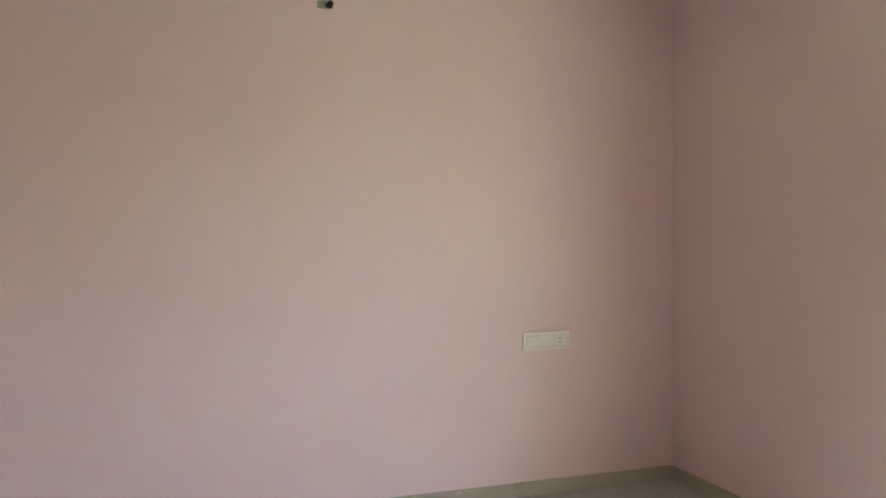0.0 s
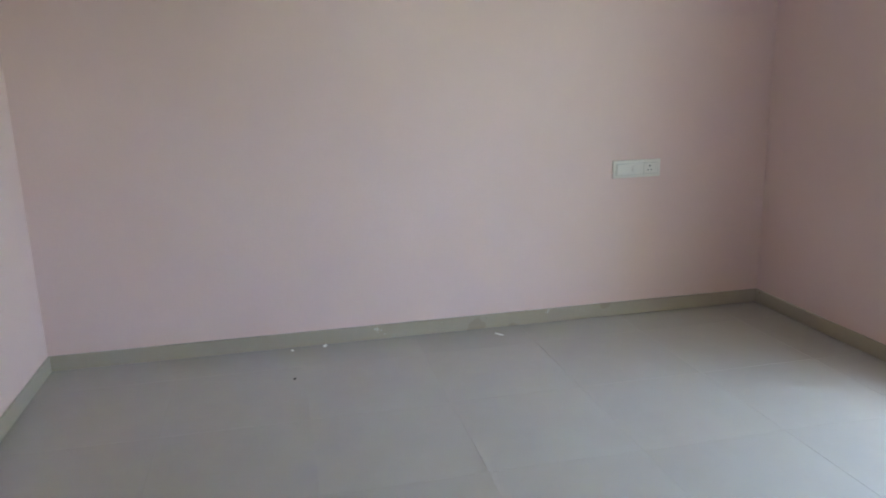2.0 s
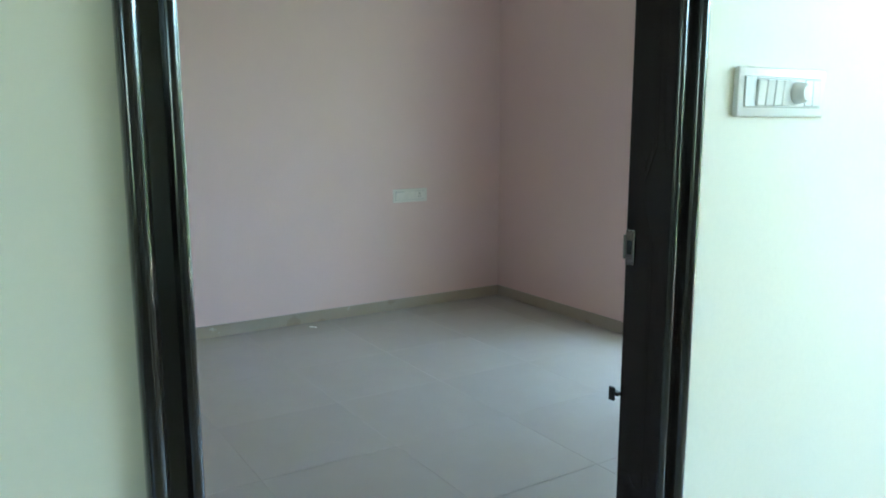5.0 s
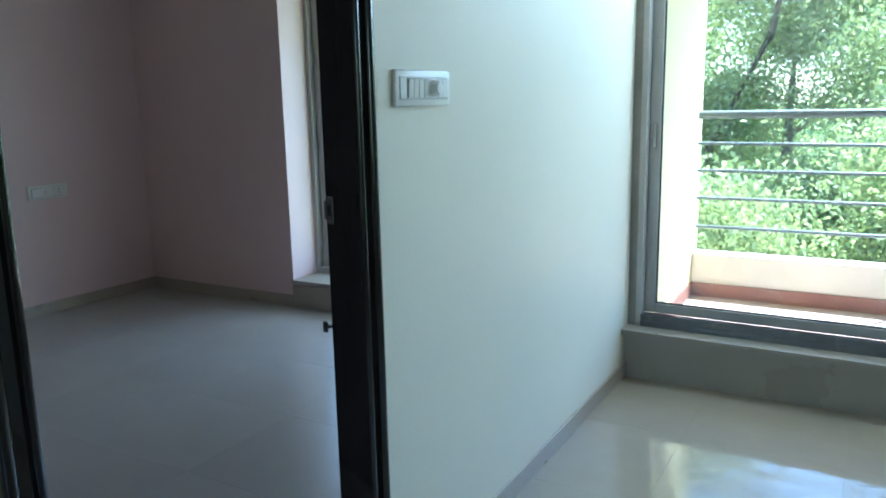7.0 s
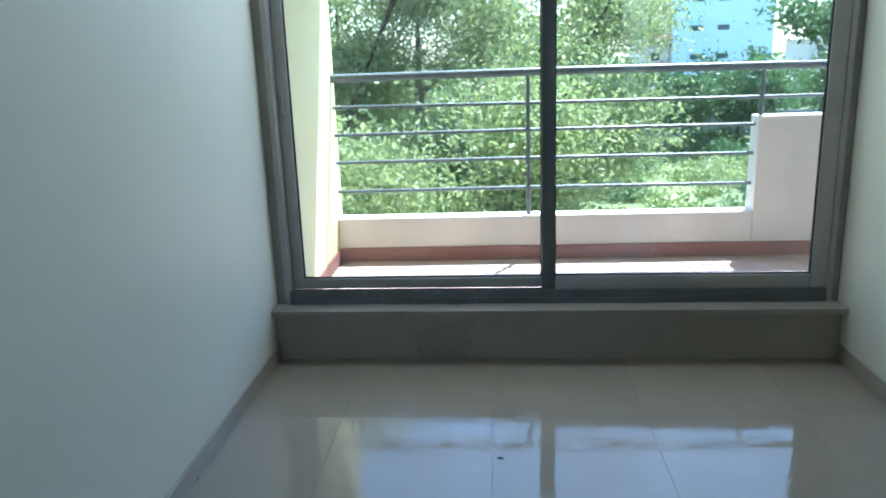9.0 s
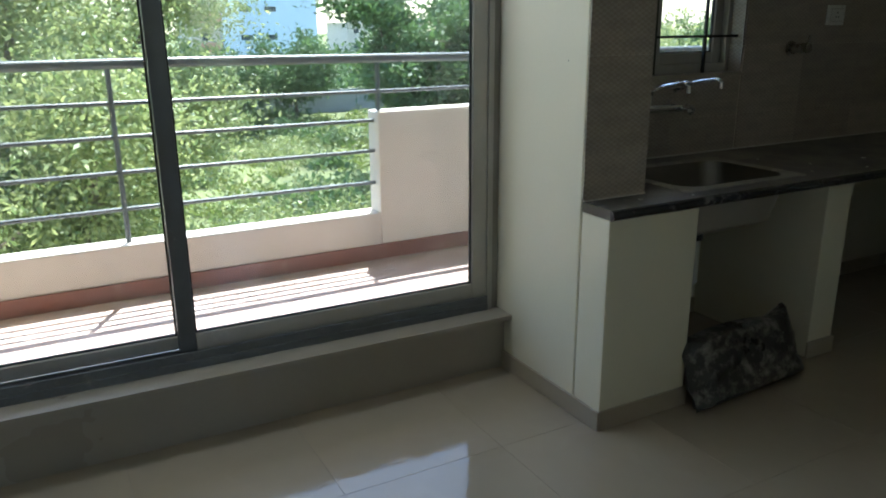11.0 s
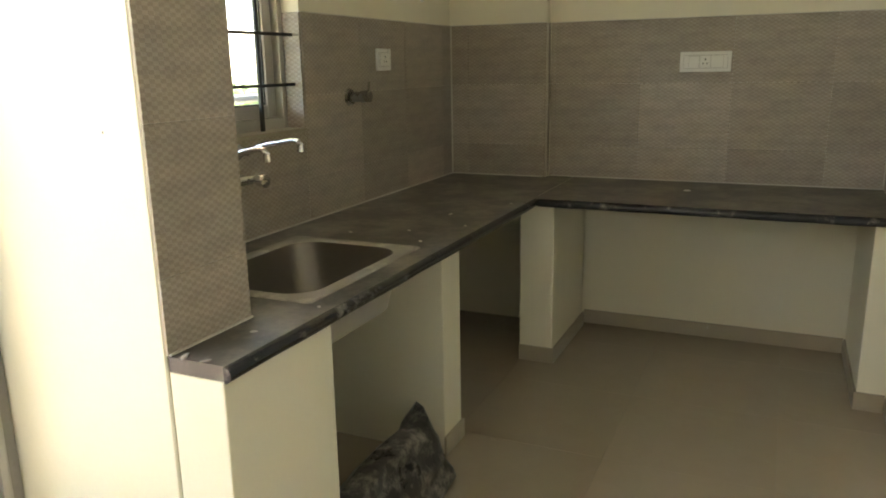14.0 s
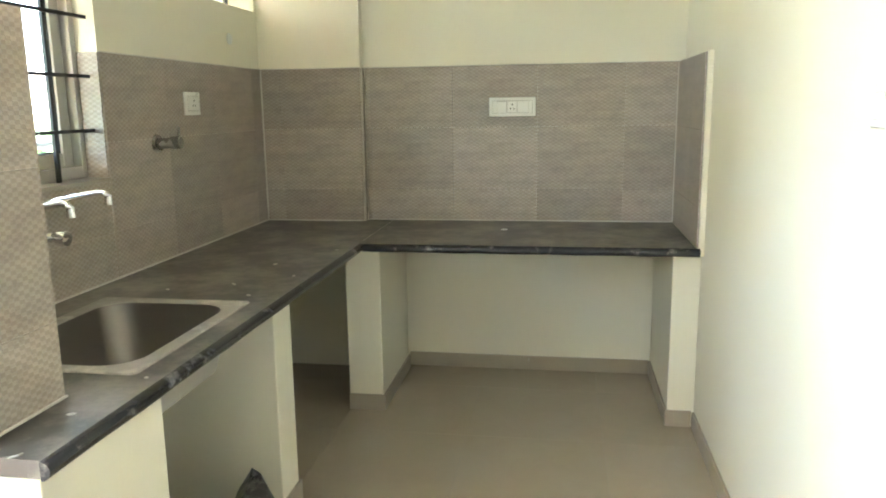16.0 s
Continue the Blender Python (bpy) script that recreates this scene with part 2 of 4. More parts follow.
BALC_WALL = surface("cream_exterior_paint", (0.75, 0.68, 0.60), 0.8, 0.08, 2, 50, 0.3, 0.002, spots=(0.6, 0.52, 0.45), spot_range=(0.62, 0.8), spot_scale=2.5)
SIDE_WALL = surface("pale_yellow_exterior_paint", (0.80, 0.71, 0.40), 0.8, 0.06, 2, 50, 0.3, 0.002)
RED_TILE = surface("red_balcony_skirting", (0.30, 0.13, 0.10), 0.6, 0.2, 4, 60, 0.2, spots=(0.45, 0.32, 0.27), spot_range=(0.58, 0.7), spot_scale=8)
BALC_FLOOR = surface("pink_grey_balcony_tile", (0.50, 0.37, 0.33), 0.6, 0.1, 3, 60, 0.15, spots=(0.62, 0.52, 0.48), spot_range=(0.5, 0.7), spot_scale=6)
BAG = surface("black_printed_plastic", (0.042, 0.039, 0.038), 0.3, 0.4, 8, 50, 0.5, 0.004, spots=(0.28, 0.26, 0.235), spot_range=(0.49, 0.66), spot_scale=15)
PIPE = surface("white_pvc", (0.72, 0.72, 0.70), 0.4, 0.08, 5, 50, 0)
BARK = surface("bark", (0.13, 0.095, 0.07), 0.9, 0.3, 4, 20, 0.6, 0.02)
LEAVES = leaf_material("sunlit_leaves", (0.15, 0.215, 0.075), (0.43, 0.46, 0.19))
LEAVES_DARK = leaf_material("dark_leaves", (0.05, 0.105, 0.035), (0.13, 0.21, 0.07))
GRASS = leaf_material("tall_grass", (0.10, 0.17, 0.03), (0.30, 0.33, 0.10))
GROUND = surface("grassy_ground", (0.15, 0.18, 0.06), 0.95, 0.3, 0.15, 2.5, 0.5, 0.1, spots=(0.34, 0.30, 0.16), spot_range=(0.56, 0.72), spot_scale=0.09)
FAR_WHITE = surface("blue_white_facade", (0.66, 0.78, 0.88), 0.8, 0.04, 0.2, 3, 0.1)
FAR_ORANGE = surface("terracotta_facade", (0.62, 0.34, 0.24), 0.8, 0.08, 0.3, 3, 0.1)
FAR_CREAM = surface("cream_facade", (0.74, 0.66, 0.55), 0.8, 0.06, 0.3, 3, 0.1)
FAR_GLASS = surface("dark_window_glass", (0.05, 0.08, 0.11), 0.15, 0.2, 1, 5, 0)
CONCRETE = surface("grey_compound_wall", (0.32, 0.33, 0.34), 0.9, 0.2, 0.5, 5, 0.3, 0.01)


# ---- mesh helpers ----
def bm_box(bm, lo, hi, bevel=0.0, seg=1):
    vs = [bm.verts.new((x, y, z)) for x in (lo[0], hi[0]) for y in (lo[1], hi[1]) for z in (lo[2], hi[2])]
    fs = [bm.faces.new([vs[i] for i in q]) for q in ((0, 1, 3, 2), (4, 6, 7, 5), (0, 4, 5, 1), (2, 3, 7, 6), (0, 2, 6, 4), (1, 5, 7, 3))]
    if bevel:
        es = list({e for f in fs for e in f.edges})
        bmesh.ops.bevel(bm, geom=es, offset=bevel, segments=seg, profile=0.5, affect="EDGES")
    return bm


def boxes(*items, bevel=0.0, seg=1):
    bm = bmesh.new()
    for lo, hi in items:
        b2 = bmesh.new()
        bm_box(b2, lo, hi, bevel, seg)
        me = bpy.data.meshes.new("tmp")
        b2.to_mesh(me)
        b2.free()
        bm.from_mesh(me)
        bpy.data.meshes.remove(me)
    return bm


def bm_tube(bm, path, radius, n=10, caps=True):
    """A round tube along a list of points; radius may be one number or one for each point."""
    rings = []
    pts = [Vector(p) for p in path]
    for i, p in enumerate(pts):
        d = (pts[min(i + 1, len(pts) - 1)] - pts[max(i - 1, 0)]).normalized()
        a = d.cross(Vector((0, 0, 1)) if abs(d.z) < 0.9 else Vector((1, 0, 0))).normalized()
        b = d.cross(a)
        r = radius[i] if isinstance(radius, (list, tuple)) else radius
        rings.append([bm.verts.new(p + (a * math.cos(k * 2 * math.pi / n) + b * math.sin(k * 2 * math.pi / n)) * r) for k in range(n)])
    for r0, r1 in zip(rings, rings[1:]):
        for k in range(n):
            bm.faces.new((r0[k], r0[(k + 1) % n], r1[(k + 1) % n], r1[k]))
    if caps:
        bm.faces.new(list(reversed(rings[0])))
        bm.faces.new(rings[-1])
    return bm


def tube(path, radius, n=10):
    return bm_tube(bmesh.new(), path, radius, n)


def prism(profile, z0, z1):
    """A closed outline in x, y raised from z0 to z1."""
    bm = bmesh.new()
    a = [bm.verts.new((x, y, z0)) for x, y in profile]
    b = [bm.verts.new((x, y, z1)) for x, y in profile]
    n = len(a)
    for i in range(n):
        bm.faces.new((a[i], a[(i + 1) % n], b[(i + 1) % n], b[i]))
    bm.faces.new(list(reversed(a)))
    bm.faces.new(b)
    return bm


def finish(name, bm, mats, smooth=False):
    bmesh.ops.recalc_face_normals(bm, faces=bm.faces[:])
    me = bpy.data.meshes.new(name)
    bm.to_mesh(me)
    bm.free()
    for m in mats if isinstance(mats, (list, tuple)) else (mats,):
        me.materials.append(m)
    if smooth:
        me.shade_smooth()
        me.set_sharp_from_angle(angle=radians(35))
    return new(name, me)


def part(name, bm, material, parent, label="", smooth=True):
    ob = finish(name, bm, material, smooth)
    ob.parent = parent
    if parent.type == "EMPTY":
        ob.matrix_parent_inverse = Matrix.Translation(-parent.location)
    return tagged(ob, label)


def thing(name, at, label, category, group=""):
    ob = new(name)
    ob.location = at
    ob.empty_display_size = 0.1
    return tagged(ob, label, category, group)


def structure(name, bm, mats, label, category="wall", smooth=False):
    return tagged(finish(name, bm, mats, smooth), label, category, kind="structure")


def two_sided(ob, axis, sign, cut):
    """The faces that look along sign on that axis, or lie past the cut, take the second material."""
    for f in ob.data.polygons:
        if f.normal[axis] * sign > 0.5 or (abs(f.normal[axis]) < 0.5 and (f.center[axis] - cut) * sign > 0):
            f.material_index = 1


def place(bm, m):
    bmesh.ops.transform(bm, matrix=m, verts=bm.verts[:])
    return bm


# ---- the plan ----
CEIL = 2.9
BED_X, BED_Y0, BED_Y1 = -3.894, 0.27, 4.2       # bedroom: far wall, side wall, window wall
DOOR_Y0, DOOR_Y1, DOOR_H = 0.772, 1.718, 2.12
SILL_Y, SILL_Z, FACE_Y, SKEW = 3.772, 0.260, 3.83, 0.045   # the window end is out of square by SKEW at the door wall
PIER_X0, PIER_X1, PIER_Y = 2.6, 2.89, 3.345
K_Y, K_X, K_R = 3.905, 5.54, 1.655              # kitchen: back wall, far wall, side wall
LIVE_Y, LIVE_X = -3.0, 5.74

w = structure("wall_door_side", boxes(((-0.13, LIVE_Y, 0), (0, DOOR_Y0, CEIL)), ((-0.13, DOOR_Y1, 0), (0, 4.12, CEIL)), ((-0.13, DOOR_Y0, DOOR_H), (0, DOOR_Y1, CEIL))),
              [CREAM, PINK], "cream plastered partition wall with a doorway to the bedroom")
two_sided(w, 0, -1, -0.065)
structure("wall_bedroom_far", boxes(((BED_X - 0.2, BED_Y0 - 0.2, 0), (BED_X, 4.55, CEIL))), PINK, "pale pink painted bedroom wall")
structure("wall_bedroom_side", boxes(((BED_X, BED_Y0 - 0.2, 0), (-0.13, BED_Y0, CEIL))), PINK, "pale pink painted bedroom side wall")
BWX0, BWX1, BWZ0, BWZ1 = -2.45, -0.75, 0.19, 2.3
w = structure("wall_bedroom_window", boxes(((BED_X, BED_Y1, 0), (BWX0, 4.55, CEIL)), ((BWX1, BED_Y1, 0), (-0.13, 4.55, CEIL)),
              ((BWX0, BED_Y1, BWZ1), (BWX1, 4.55, CEIL)), ((BWX0, BED_Y1, 0), (BWX1, 4.55, BWZ0 - 0.03))), PINK, "pale pink bedroom wall with a low window opening")
structure("bedroom_window_sill", boxes(((BWX0 + 0.002, BED_Y1 - 0.015, BWZ0 - 0.03), (BWX1 - 0.002, 4.55, BWZ0)), bevel=0.003), SILL, "pale tiled bedroom window sill", "sill")
structure("wall_hall_lintel", boxes(((0, 3.9, 2.3), (PIER_X0, 4.12, CEIL))), CREAM, "cream wall above the balcony window")
structure("wall_hall_pier", boxes(((PIER_X0, PIER_Y, 0), (PIER_X0 + 0.12, 4.12, CEIL)), ((PIER_X0 + 0.12, PIER_Y, 0), (PIER_X1, K_Y, 1.665)), bevel=0.004), CREAM,
          "cream plastered pier beside the kitchen counter")
KWX0, KWX1, KWZ0, KWZ1 = 3.05, 4.01, 1.218, 2.25
VX0, VX1, VZ0, VZ1 = 4.75, 5.45, 1.965, 2.5
kw = [((PIER_X0 + 0.12, K_Y, 0), (KWX0, 4.12, CEIL)), ((KWX0, K_Y, 0), (KWX1, 4.12, KWZ0)), ((KWX0, K_Y, KWZ1), (KWX1, 4.12, CEIL)),
      ((KWX1, K_Y, 0), (VX0, 4.12, CEIL)), ((VX0, K_Y, 0), (VX1, 4.12, VZ0)), ((VX0, K_Y, VZ1), (VX1, 4.12, CEIL)), ((VX1, K_Y, 0), (LIVE_X, 4.12, CEIL))]
structure("wall_kitchen_back", boxes(*kw), CREAM, "cream kitchen wall with a grilled window and a high ventilator")
structure("wall_kitchen_far", boxes(((K_X, K_R, 0), (LIVE_X, K_Y, CEIL)), ((K_X - 0.06, 3.34, 0), (K_X, K_Y, CEIL))), CREAM, "cream kitchen end wall with a shallow column")
structure("wall_kitchen_side", boxes(((2.1, K_R - 0.13, 0), (LIVE_X, K_R, CEIL))), CREAM, "cream painted kitchen side wall")
# the opening in this unseen wall is added only to let fill light in
structure("wall_living_back", boxes(((-0.13, LIVE_Y - 0.2, 0), (2.5, LIVE_Y, CEIL)), ((3.6, LIVE_Y - 0.2, 0), (LIVE_X + 0.2, LIVE_Y, CEIL)), ((2.5, LIVE_Y - 0.2, 2.1), (3.6, LIVE_Y, CEIL)), ((2.5, LIVE_Y - 0.2, 0), (3.6, LIVE_Y, 0.9))), CREAM, "cream living room wall with an added unseen opening")
structure("wall_living_side", boxes(((LIVE_X, LIVE_Y, 0), (LIVE_X + 0.2, 4.12, CEIL))), CREAM, "cream living room side wall")
structure("ceiling", boxes(((BED_X - 0.2, LIVE_Y - 0.2, CEIL), (LIVE_X + 0.2, 4.55, CEIL + 0.15))), WHITE, "white painted concrete ceiling", "ceiling")
floor_hall = structure("floor_hall", boxes(((-0.13, LIVE_Y, -0.2), (LIVE_X, 4.12, -0.0016))), GROUT, "glossy cream vitrified tile floor of hall and kitchen", "floor")
floor_bed = structure("floor_bedroom", boxes(((BED_X, BED_Y0, -0.2), (-0.13, 4.55, -0.0010))), BED_GROUT, "dusty grey-cream tile floor of the bedroom", "floor")
# low tiled step under the balcony window
structure("window_step", prism([(0, FACE_Y + SKEW), (PIER_X0, FACE_Y), (PIER_X0, 4.12), (0, 4.12)], -0.009, SILL_Z - 0.022), SILL, "tiled low wall below the balcony window", "step")
structure("window_step_ledge", prism([(0, SILL_Y + SKEW), (PIER_X0, SILL_Y), (PIER_X0, 4.12), (0, 4.12)], SILL_Z - 0.022, SILL_Z), SILL, "pale tiled ledge below the balcony window", "sill")

# skirting tiles
SK = 0.078


def skirting(lo, hi, label="grey-brown skirting tile strip with plaster smears"):
    structure("baseboard", boxes((lo, hi), bevel=0.002), SKIRT, label, "skirting")


skirting((BED_X, BED_Y0, 0), (BED_X + 0.012, BED_Y1, SK))
skirting((BED_X + 0.012, BED_Y1 - 0.012, 0), (BWX0, BED_Y1, SK))
skirting((BWX0, BED_Y1 - 0.012, 0), (-0.13, BED_Y1, 0.15))
skirting((BED_X + 0.012, BED_Y0, 0), (-0.13, BED_Y0 + 0.012, SK))
skirting((0, DOOR_Y1 + 0.004, 0), (0.012, FACE_Y + SKEW, SK))
skirting((0, LIVE_Y, 0), (0.012, DOOR_Y0 - 0.004, SK))
skirting((PIER_X0 - 0.012, 3.181, 0), (PIER_X0, FACE_Y, SK))
skirting((2.1, K_R, 0), (4.83, K_R + 0.012, SK))
skirting((K_X - 0.012, K_R + 0.13, 0), (K_X, 3.11, SK))
skirting((3.99, K_Y - 0.012, 0), (K_X - 0.07, K_Y, SK))
skirting((3.06, K_Y - 0.012, 0), (3.83, K_Y, SK))

# ---- balcony and outside shell ----
BZ, PAR_Y = 0.10, 5.28
structure("balcony_floor", boxes(((0, 4.12, -0.15), (6.5, PAR_Y + 0.15, BZ))), BALC_FLOOR, "pinkish tiled balcony floor in sun", "floor")
structure("wall_balcony_side", boxes(((-0.13, 4.12, -0.15), (0.035, PAR_Y + 0.15, 2.62))), SIDE_WALL, "pale yellow balcony side wall in sun")
structure("balcony_parapet", boxes(((0.035, PAR_Y, BZ), (2.667, PAR_Y + 0.15, 0.382)), ((2.667, PAR_Y, BZ), (6.5, PAR_Y + 0.15, 0.975)), bevel=0.006), BALC_WALL,
          "cream balcony parapet, low with a tall end", "parapet")
structure("balcony_skirting", boxes(((0.035, PAR_Y - 0.015, BZ), (6.5, PAR_Y, 0.19)), ((0.035, 4.13, BZ), (0.047, PAR_Y - 0.015, 0.19)), bevel=0.002), RED_TILE, "dark red tile skirting along the balcony", "skirting")
# unseen overhangs, sized to shade the balcony floor and keep sun off the bedroom
structure("balcony_slab", boxes(((-0.13, 4.12, 2.62), (6.5, PAR_Y + 0.2, 2.85)), ((-0.13, PAR_Y + 0.05, 2.35), (6.5, PAR_Y + 0.2, 2.62)), ((-4.1, 4.55, 2.32), (-0.131, 5.85, 2.42))), BALC_WALL, "unseen overhead slab, beam and bedroom sunshade blocking the sun", "slab")
structure("wall_balcony_end", boxes(((6.5, 4.12, -0.15), (6.7, PAR_Y + 0.15, 2.85))), BALC_WALL, "cream wall closing the balcony")
structure("outer_wall", boxes(((BED_X - 0.2, 4.56, -7.5), (-0.14, 4.66, -0.2)), ((-0.13, 5.2, -7.5), (6.7, 5.4, -0.16))), BALC_WALL, "cream outer wall of the block below")

rail = thing("balcony_railing", (1.3, PAR_Y + 0.07, 0.38), "grey painted steel railing on the balcony parapet", "railing")
RY = PAR_Y + 0.07
part("handrail", tube([(0.035, RY, 1.277), (1.6, RY, 1.28), (3.2, RY, 1.267), (6.5, RY, 1.267)], 0.026, 14), RAIL, rail)
for z in (0.553, 0.742, 0.92):
    part("bar", tube([(0.035, RY, z), (1.3, RY, z + 0.004), (2.68, RY, z)], 0.0115), RAIL, rail)
part("bar", tube([(0.035, RY, 1.095), (2.7, RY, 1.085), (6.5, RY, 1.085)], 0.0115), RAIL, rail)
for px, pz in ((1.272, 0.375), (2.70, 0.97), (4.2, 0.97)):
    part("post", tube([(px, RY, pz), (px, RY, 1.27)], 0.0135), RAIL, rail)

# ---- hall sliding window ----
win = thing("sliding_window", (1.3, 3.94, SILL_Z), "grey aluminium sliding balcony window, closed, dusty track", "window")
win["kind"] = "structure"
HZ = 2.3
part("cement_joint", boxes(((0.001, 3.89, SILL_Z), (0.04, 3.99, HZ)), ((PIER_X0 - 0.03, 3.89, SILL_Z), (PIER_X0 - 0.001, 3.99, HZ))), CEMENT, win, "rough cement fill")
part("outer_jamb", boxes(((0.04, 3.885, SILL_Z), (0.068, 3.995, HZ)), bevel=0.002), ALU, win)
part("outer_jamb", boxes(((2.545, 3.885, SILL_Z), (2.57, 3.995, HZ)), bevel=0.002), ALU, win)
part("outer_head", boxes(((0.04, 3.885, HZ - 0.05), (2.57, 3.995, HZ)), bevel=0.002), ALU, win)
part("sill_track", boxes(((0.068, 3.875, SILL_Z), (2.545, 3.995, SILL_Z + 0.03)), ((0.068, 3.878, SILL_Z + 0.03), (2.545, 3.884, SILL_Z + 0.065)),
     ((0.068, 3.93, SILL_Z + 0.03), (2.545, 3.936, SILL_Z + 0.06)), bevel=0.0015), TRACK, win, "dusty grey aluminium double track")


def sash(parent, x0, x1, y, left, right, z0=0.318, z1=HZ - 0.05, rail_h=0.075, meet=0):
    """A sliding sash; meet names the side (-1 or 1) that carries the dark interlocking stile."""
    stiles = {-1: ((x0, y, z0), (x0 + left, y + 0.032, z1)), 1: ((x1 - right, y, z0), (x1, y + 0.032, z1))}
    s = part("sash", boxes(*[b for k, b in stiles.items() if k != meet],
             ((x0 + left, y, z0), (x1 - right, y + 0.032, z0 + rail_h)), ((x0 + left, y, z1 - 0.06), (x1 - right, y + 0.032, z1)), bevel=0.003), ALU, parent)
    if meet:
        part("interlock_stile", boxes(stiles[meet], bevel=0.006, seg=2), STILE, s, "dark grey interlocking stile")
    part("rubber_gasket", boxes(((x0 + left, y + 0.01, z0 + rail_h), (x0 + left + 0.006, y + 0.022, z1 - 0.06)), ((x1 - right - 0.006, y + 0.01, z0 + rail_h), (x1 - right, y + 0.022, z1 - 0.06)),
         ((x0 + left, y + 0.01, z0 + rail_h), (x1 - right, y + 0.022, z0 + rail_h + 0.006))), SEAL, s)
    p = part("pane", boxes(((x0 + left, y + 0.013, z0 + rail_h), (x1 - right, y + 0.018, z1 - 0.06))), GLASS, s)
    p.visible_shadow = False
    return s


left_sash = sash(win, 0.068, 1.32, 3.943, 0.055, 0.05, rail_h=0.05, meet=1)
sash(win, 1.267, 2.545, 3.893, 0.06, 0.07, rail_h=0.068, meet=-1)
part("latch_plate", boxes(((0.088, 3.937, 1.15), (0.106, 3.943, 1.27)), bevel=0.002), SATIN, left_sash)

win.location.y += SKEW / 2
win.rotation_euler.z = -math.atan2(SKEW, PIER_X0)

# ---- bedroom window ----
bw = thing("bedroom_window", (-1.6, 4.48, BWZ0), "grey aluminium sliding bedroom window, closed", "window")
bw["kind"] = "structure"
part("outer_frame", boxes(((BWX0, 4.46, BWZ0), (BWX0 + 0.03, 4.54, BWZ1)), ((BWX1 - 0.03, 4.46, BWZ0), (BWX1, 4.54, BWZ1)),
     ((BWX0 + 0.03, 4.46, BWZ0), (BWX1 - 0.03, 4.54, BWZ0 + 0.04)), ((BWX0 + 0.03, 4.46, BWZ1 - 0.04), (BWX1 - 0.03, 4.54, BWZ1)), bevel=0.002), ALU, bw)
sash(bw, BWX0 + 0.03, -1.58, 4.505, 0.055, 0.05, BWZ0 + 0.04, BWZ1 - 0.04, 0.06)
sash(bw, -1.62, BWX1 - 0.03, 4.468, 0.05, 0.055, BWZ0 + 0.04, BWZ1 - 0.04, 0.06)

# ---- kitchen window with grille ----
kwin = thing("kitchen_window", (3.55, 4.0, KWZ0), "white-grey aluminium kitchen window, closed", "window")
kwin["kind"] = "structure"
part("outer_frame", boxes(((KWX0, 3.985, KWZ0), (KWX0 + 0.03, 4.055, KWZ1)), ((KWX1 - 0.03, 3.985, KWZ0), (KWX1, 4.055, KWZ1)),
     ((KWX0 + 0.03, 3.985, KWZ0), (KWX1 - 0.03, 4.055, KWZ0 + 0.045)), ((KWX0 + 0.03, 3.985, KWZ1 - 0.04), (KWX1 - 0.03, 4.055, KWZ1)), bevel=0.002), ALU, kwin)
sash(kwin, KWX0 + 0.03, 3.55, 3.99, 0.045, 0.045, KWZ0 + 0.045, KWZ1 - 0.04, 0.05)
sash(kwin, 3.53, KWX1 - 0.03, 4.018, 0.045, 0.055, KWZ0 + 0.045, KWZ1 - 0.04, 0.05)
grille = thing("window_grille", (3.55, 3.945, KWZ0), "black painted steel bar grille in the kitchen window", "grille")
for z in (1.39, 1.58, 1.785, 1.985):
    part("bar", boxes(((KWX0, 3.936, z - 0.006), (KWX1, 3.948, z + 0.006))), GRILL, grille)
for x in (3.2, 3.48, 3.80):
    part("bar", boxes(((x - 0.007, 3.949, KWZ0), (x + 0.007, 3.961, KWZ1))), GRILL, grille)
vent = thing("ventilator", (5.1, 4.06, VZ0), "small high kitchen ventilator with a black bar", "window")
vent["kind"] = "structure"
part("frame", boxes(((VX0, 4.06, VZ0), (VX0 + 0.03, 4.11, VZ1)), ((VX1 - 0.03, 4.06, VZ0), (VX1, 4.11, VZ1)), ((VX0, 4.06, VZ1 - 0.03), (VX1, 4.11, VZ1)), ((VX0, 4.06, VZ0), (VX1, 4.11, VZ0 + 0.03))), ALU, vent)
for x in (4.95, 5.23):
    part("bar", boxes(((x - 0.007, 3.95, VZ0), (x + 0.007, 3.962, VZ1))), GRILL, vent)

# ---- door frame and door ----
dframe = thing("door_frame", (0, 1.245, 0), "glossy black-brown varnished wooden door frame", "door frame")
dframe["kind"] = "structure"


def jamb_profile(y_out, side):
    """Moulded hall face with two beads, a plain reveal and a rebate for the door."""
    pts = [(-0.10, 0.0), (0.006, 0.0)]
    for k in range(7):
        pts.append((0.012 + 0.011 * math.sin(math.pi * k / 6), 0.012 - 0.012 * math.cos(math.pi * k / 6)))
    pts += [(0.004, 0.027), (0.006, 0.046)]
    for k in range(7):
        pts.append((0.008 + 0.009 * math.sin(math.pi * k / 6), 0.057 - 0.009 * math.cos(math.pi * k / 6)))
    pts += [(0.0, 0.068), (-0.055, 0.068), (-0.055, 0.056), (-0.10, 0.056)]
    return [(x, y_out + side * a) for x, a in pts]


jl = part("jamb", prism(jamb_profile(DOOR_Y0, 1), 0, DOOR_H - 0.065), VARNISH, dframe)
jr = part("jamb", prism(jamb_profile(DOOR_Y1, -1), 0, DOOR_H - 0.065), VARNISH, dframe)
part("head", place(prism(jamb_profile(0, 1), DOOR_Y0, DOOR_Y1), Matrix(((1, 0, 0, 0), (0, 0, 1, 0), (0, -1, 0, DOOR_H), (0, 0, 0, 1)))), VARNISH, dframe)
YR = DOOR_Y1 - 0.056
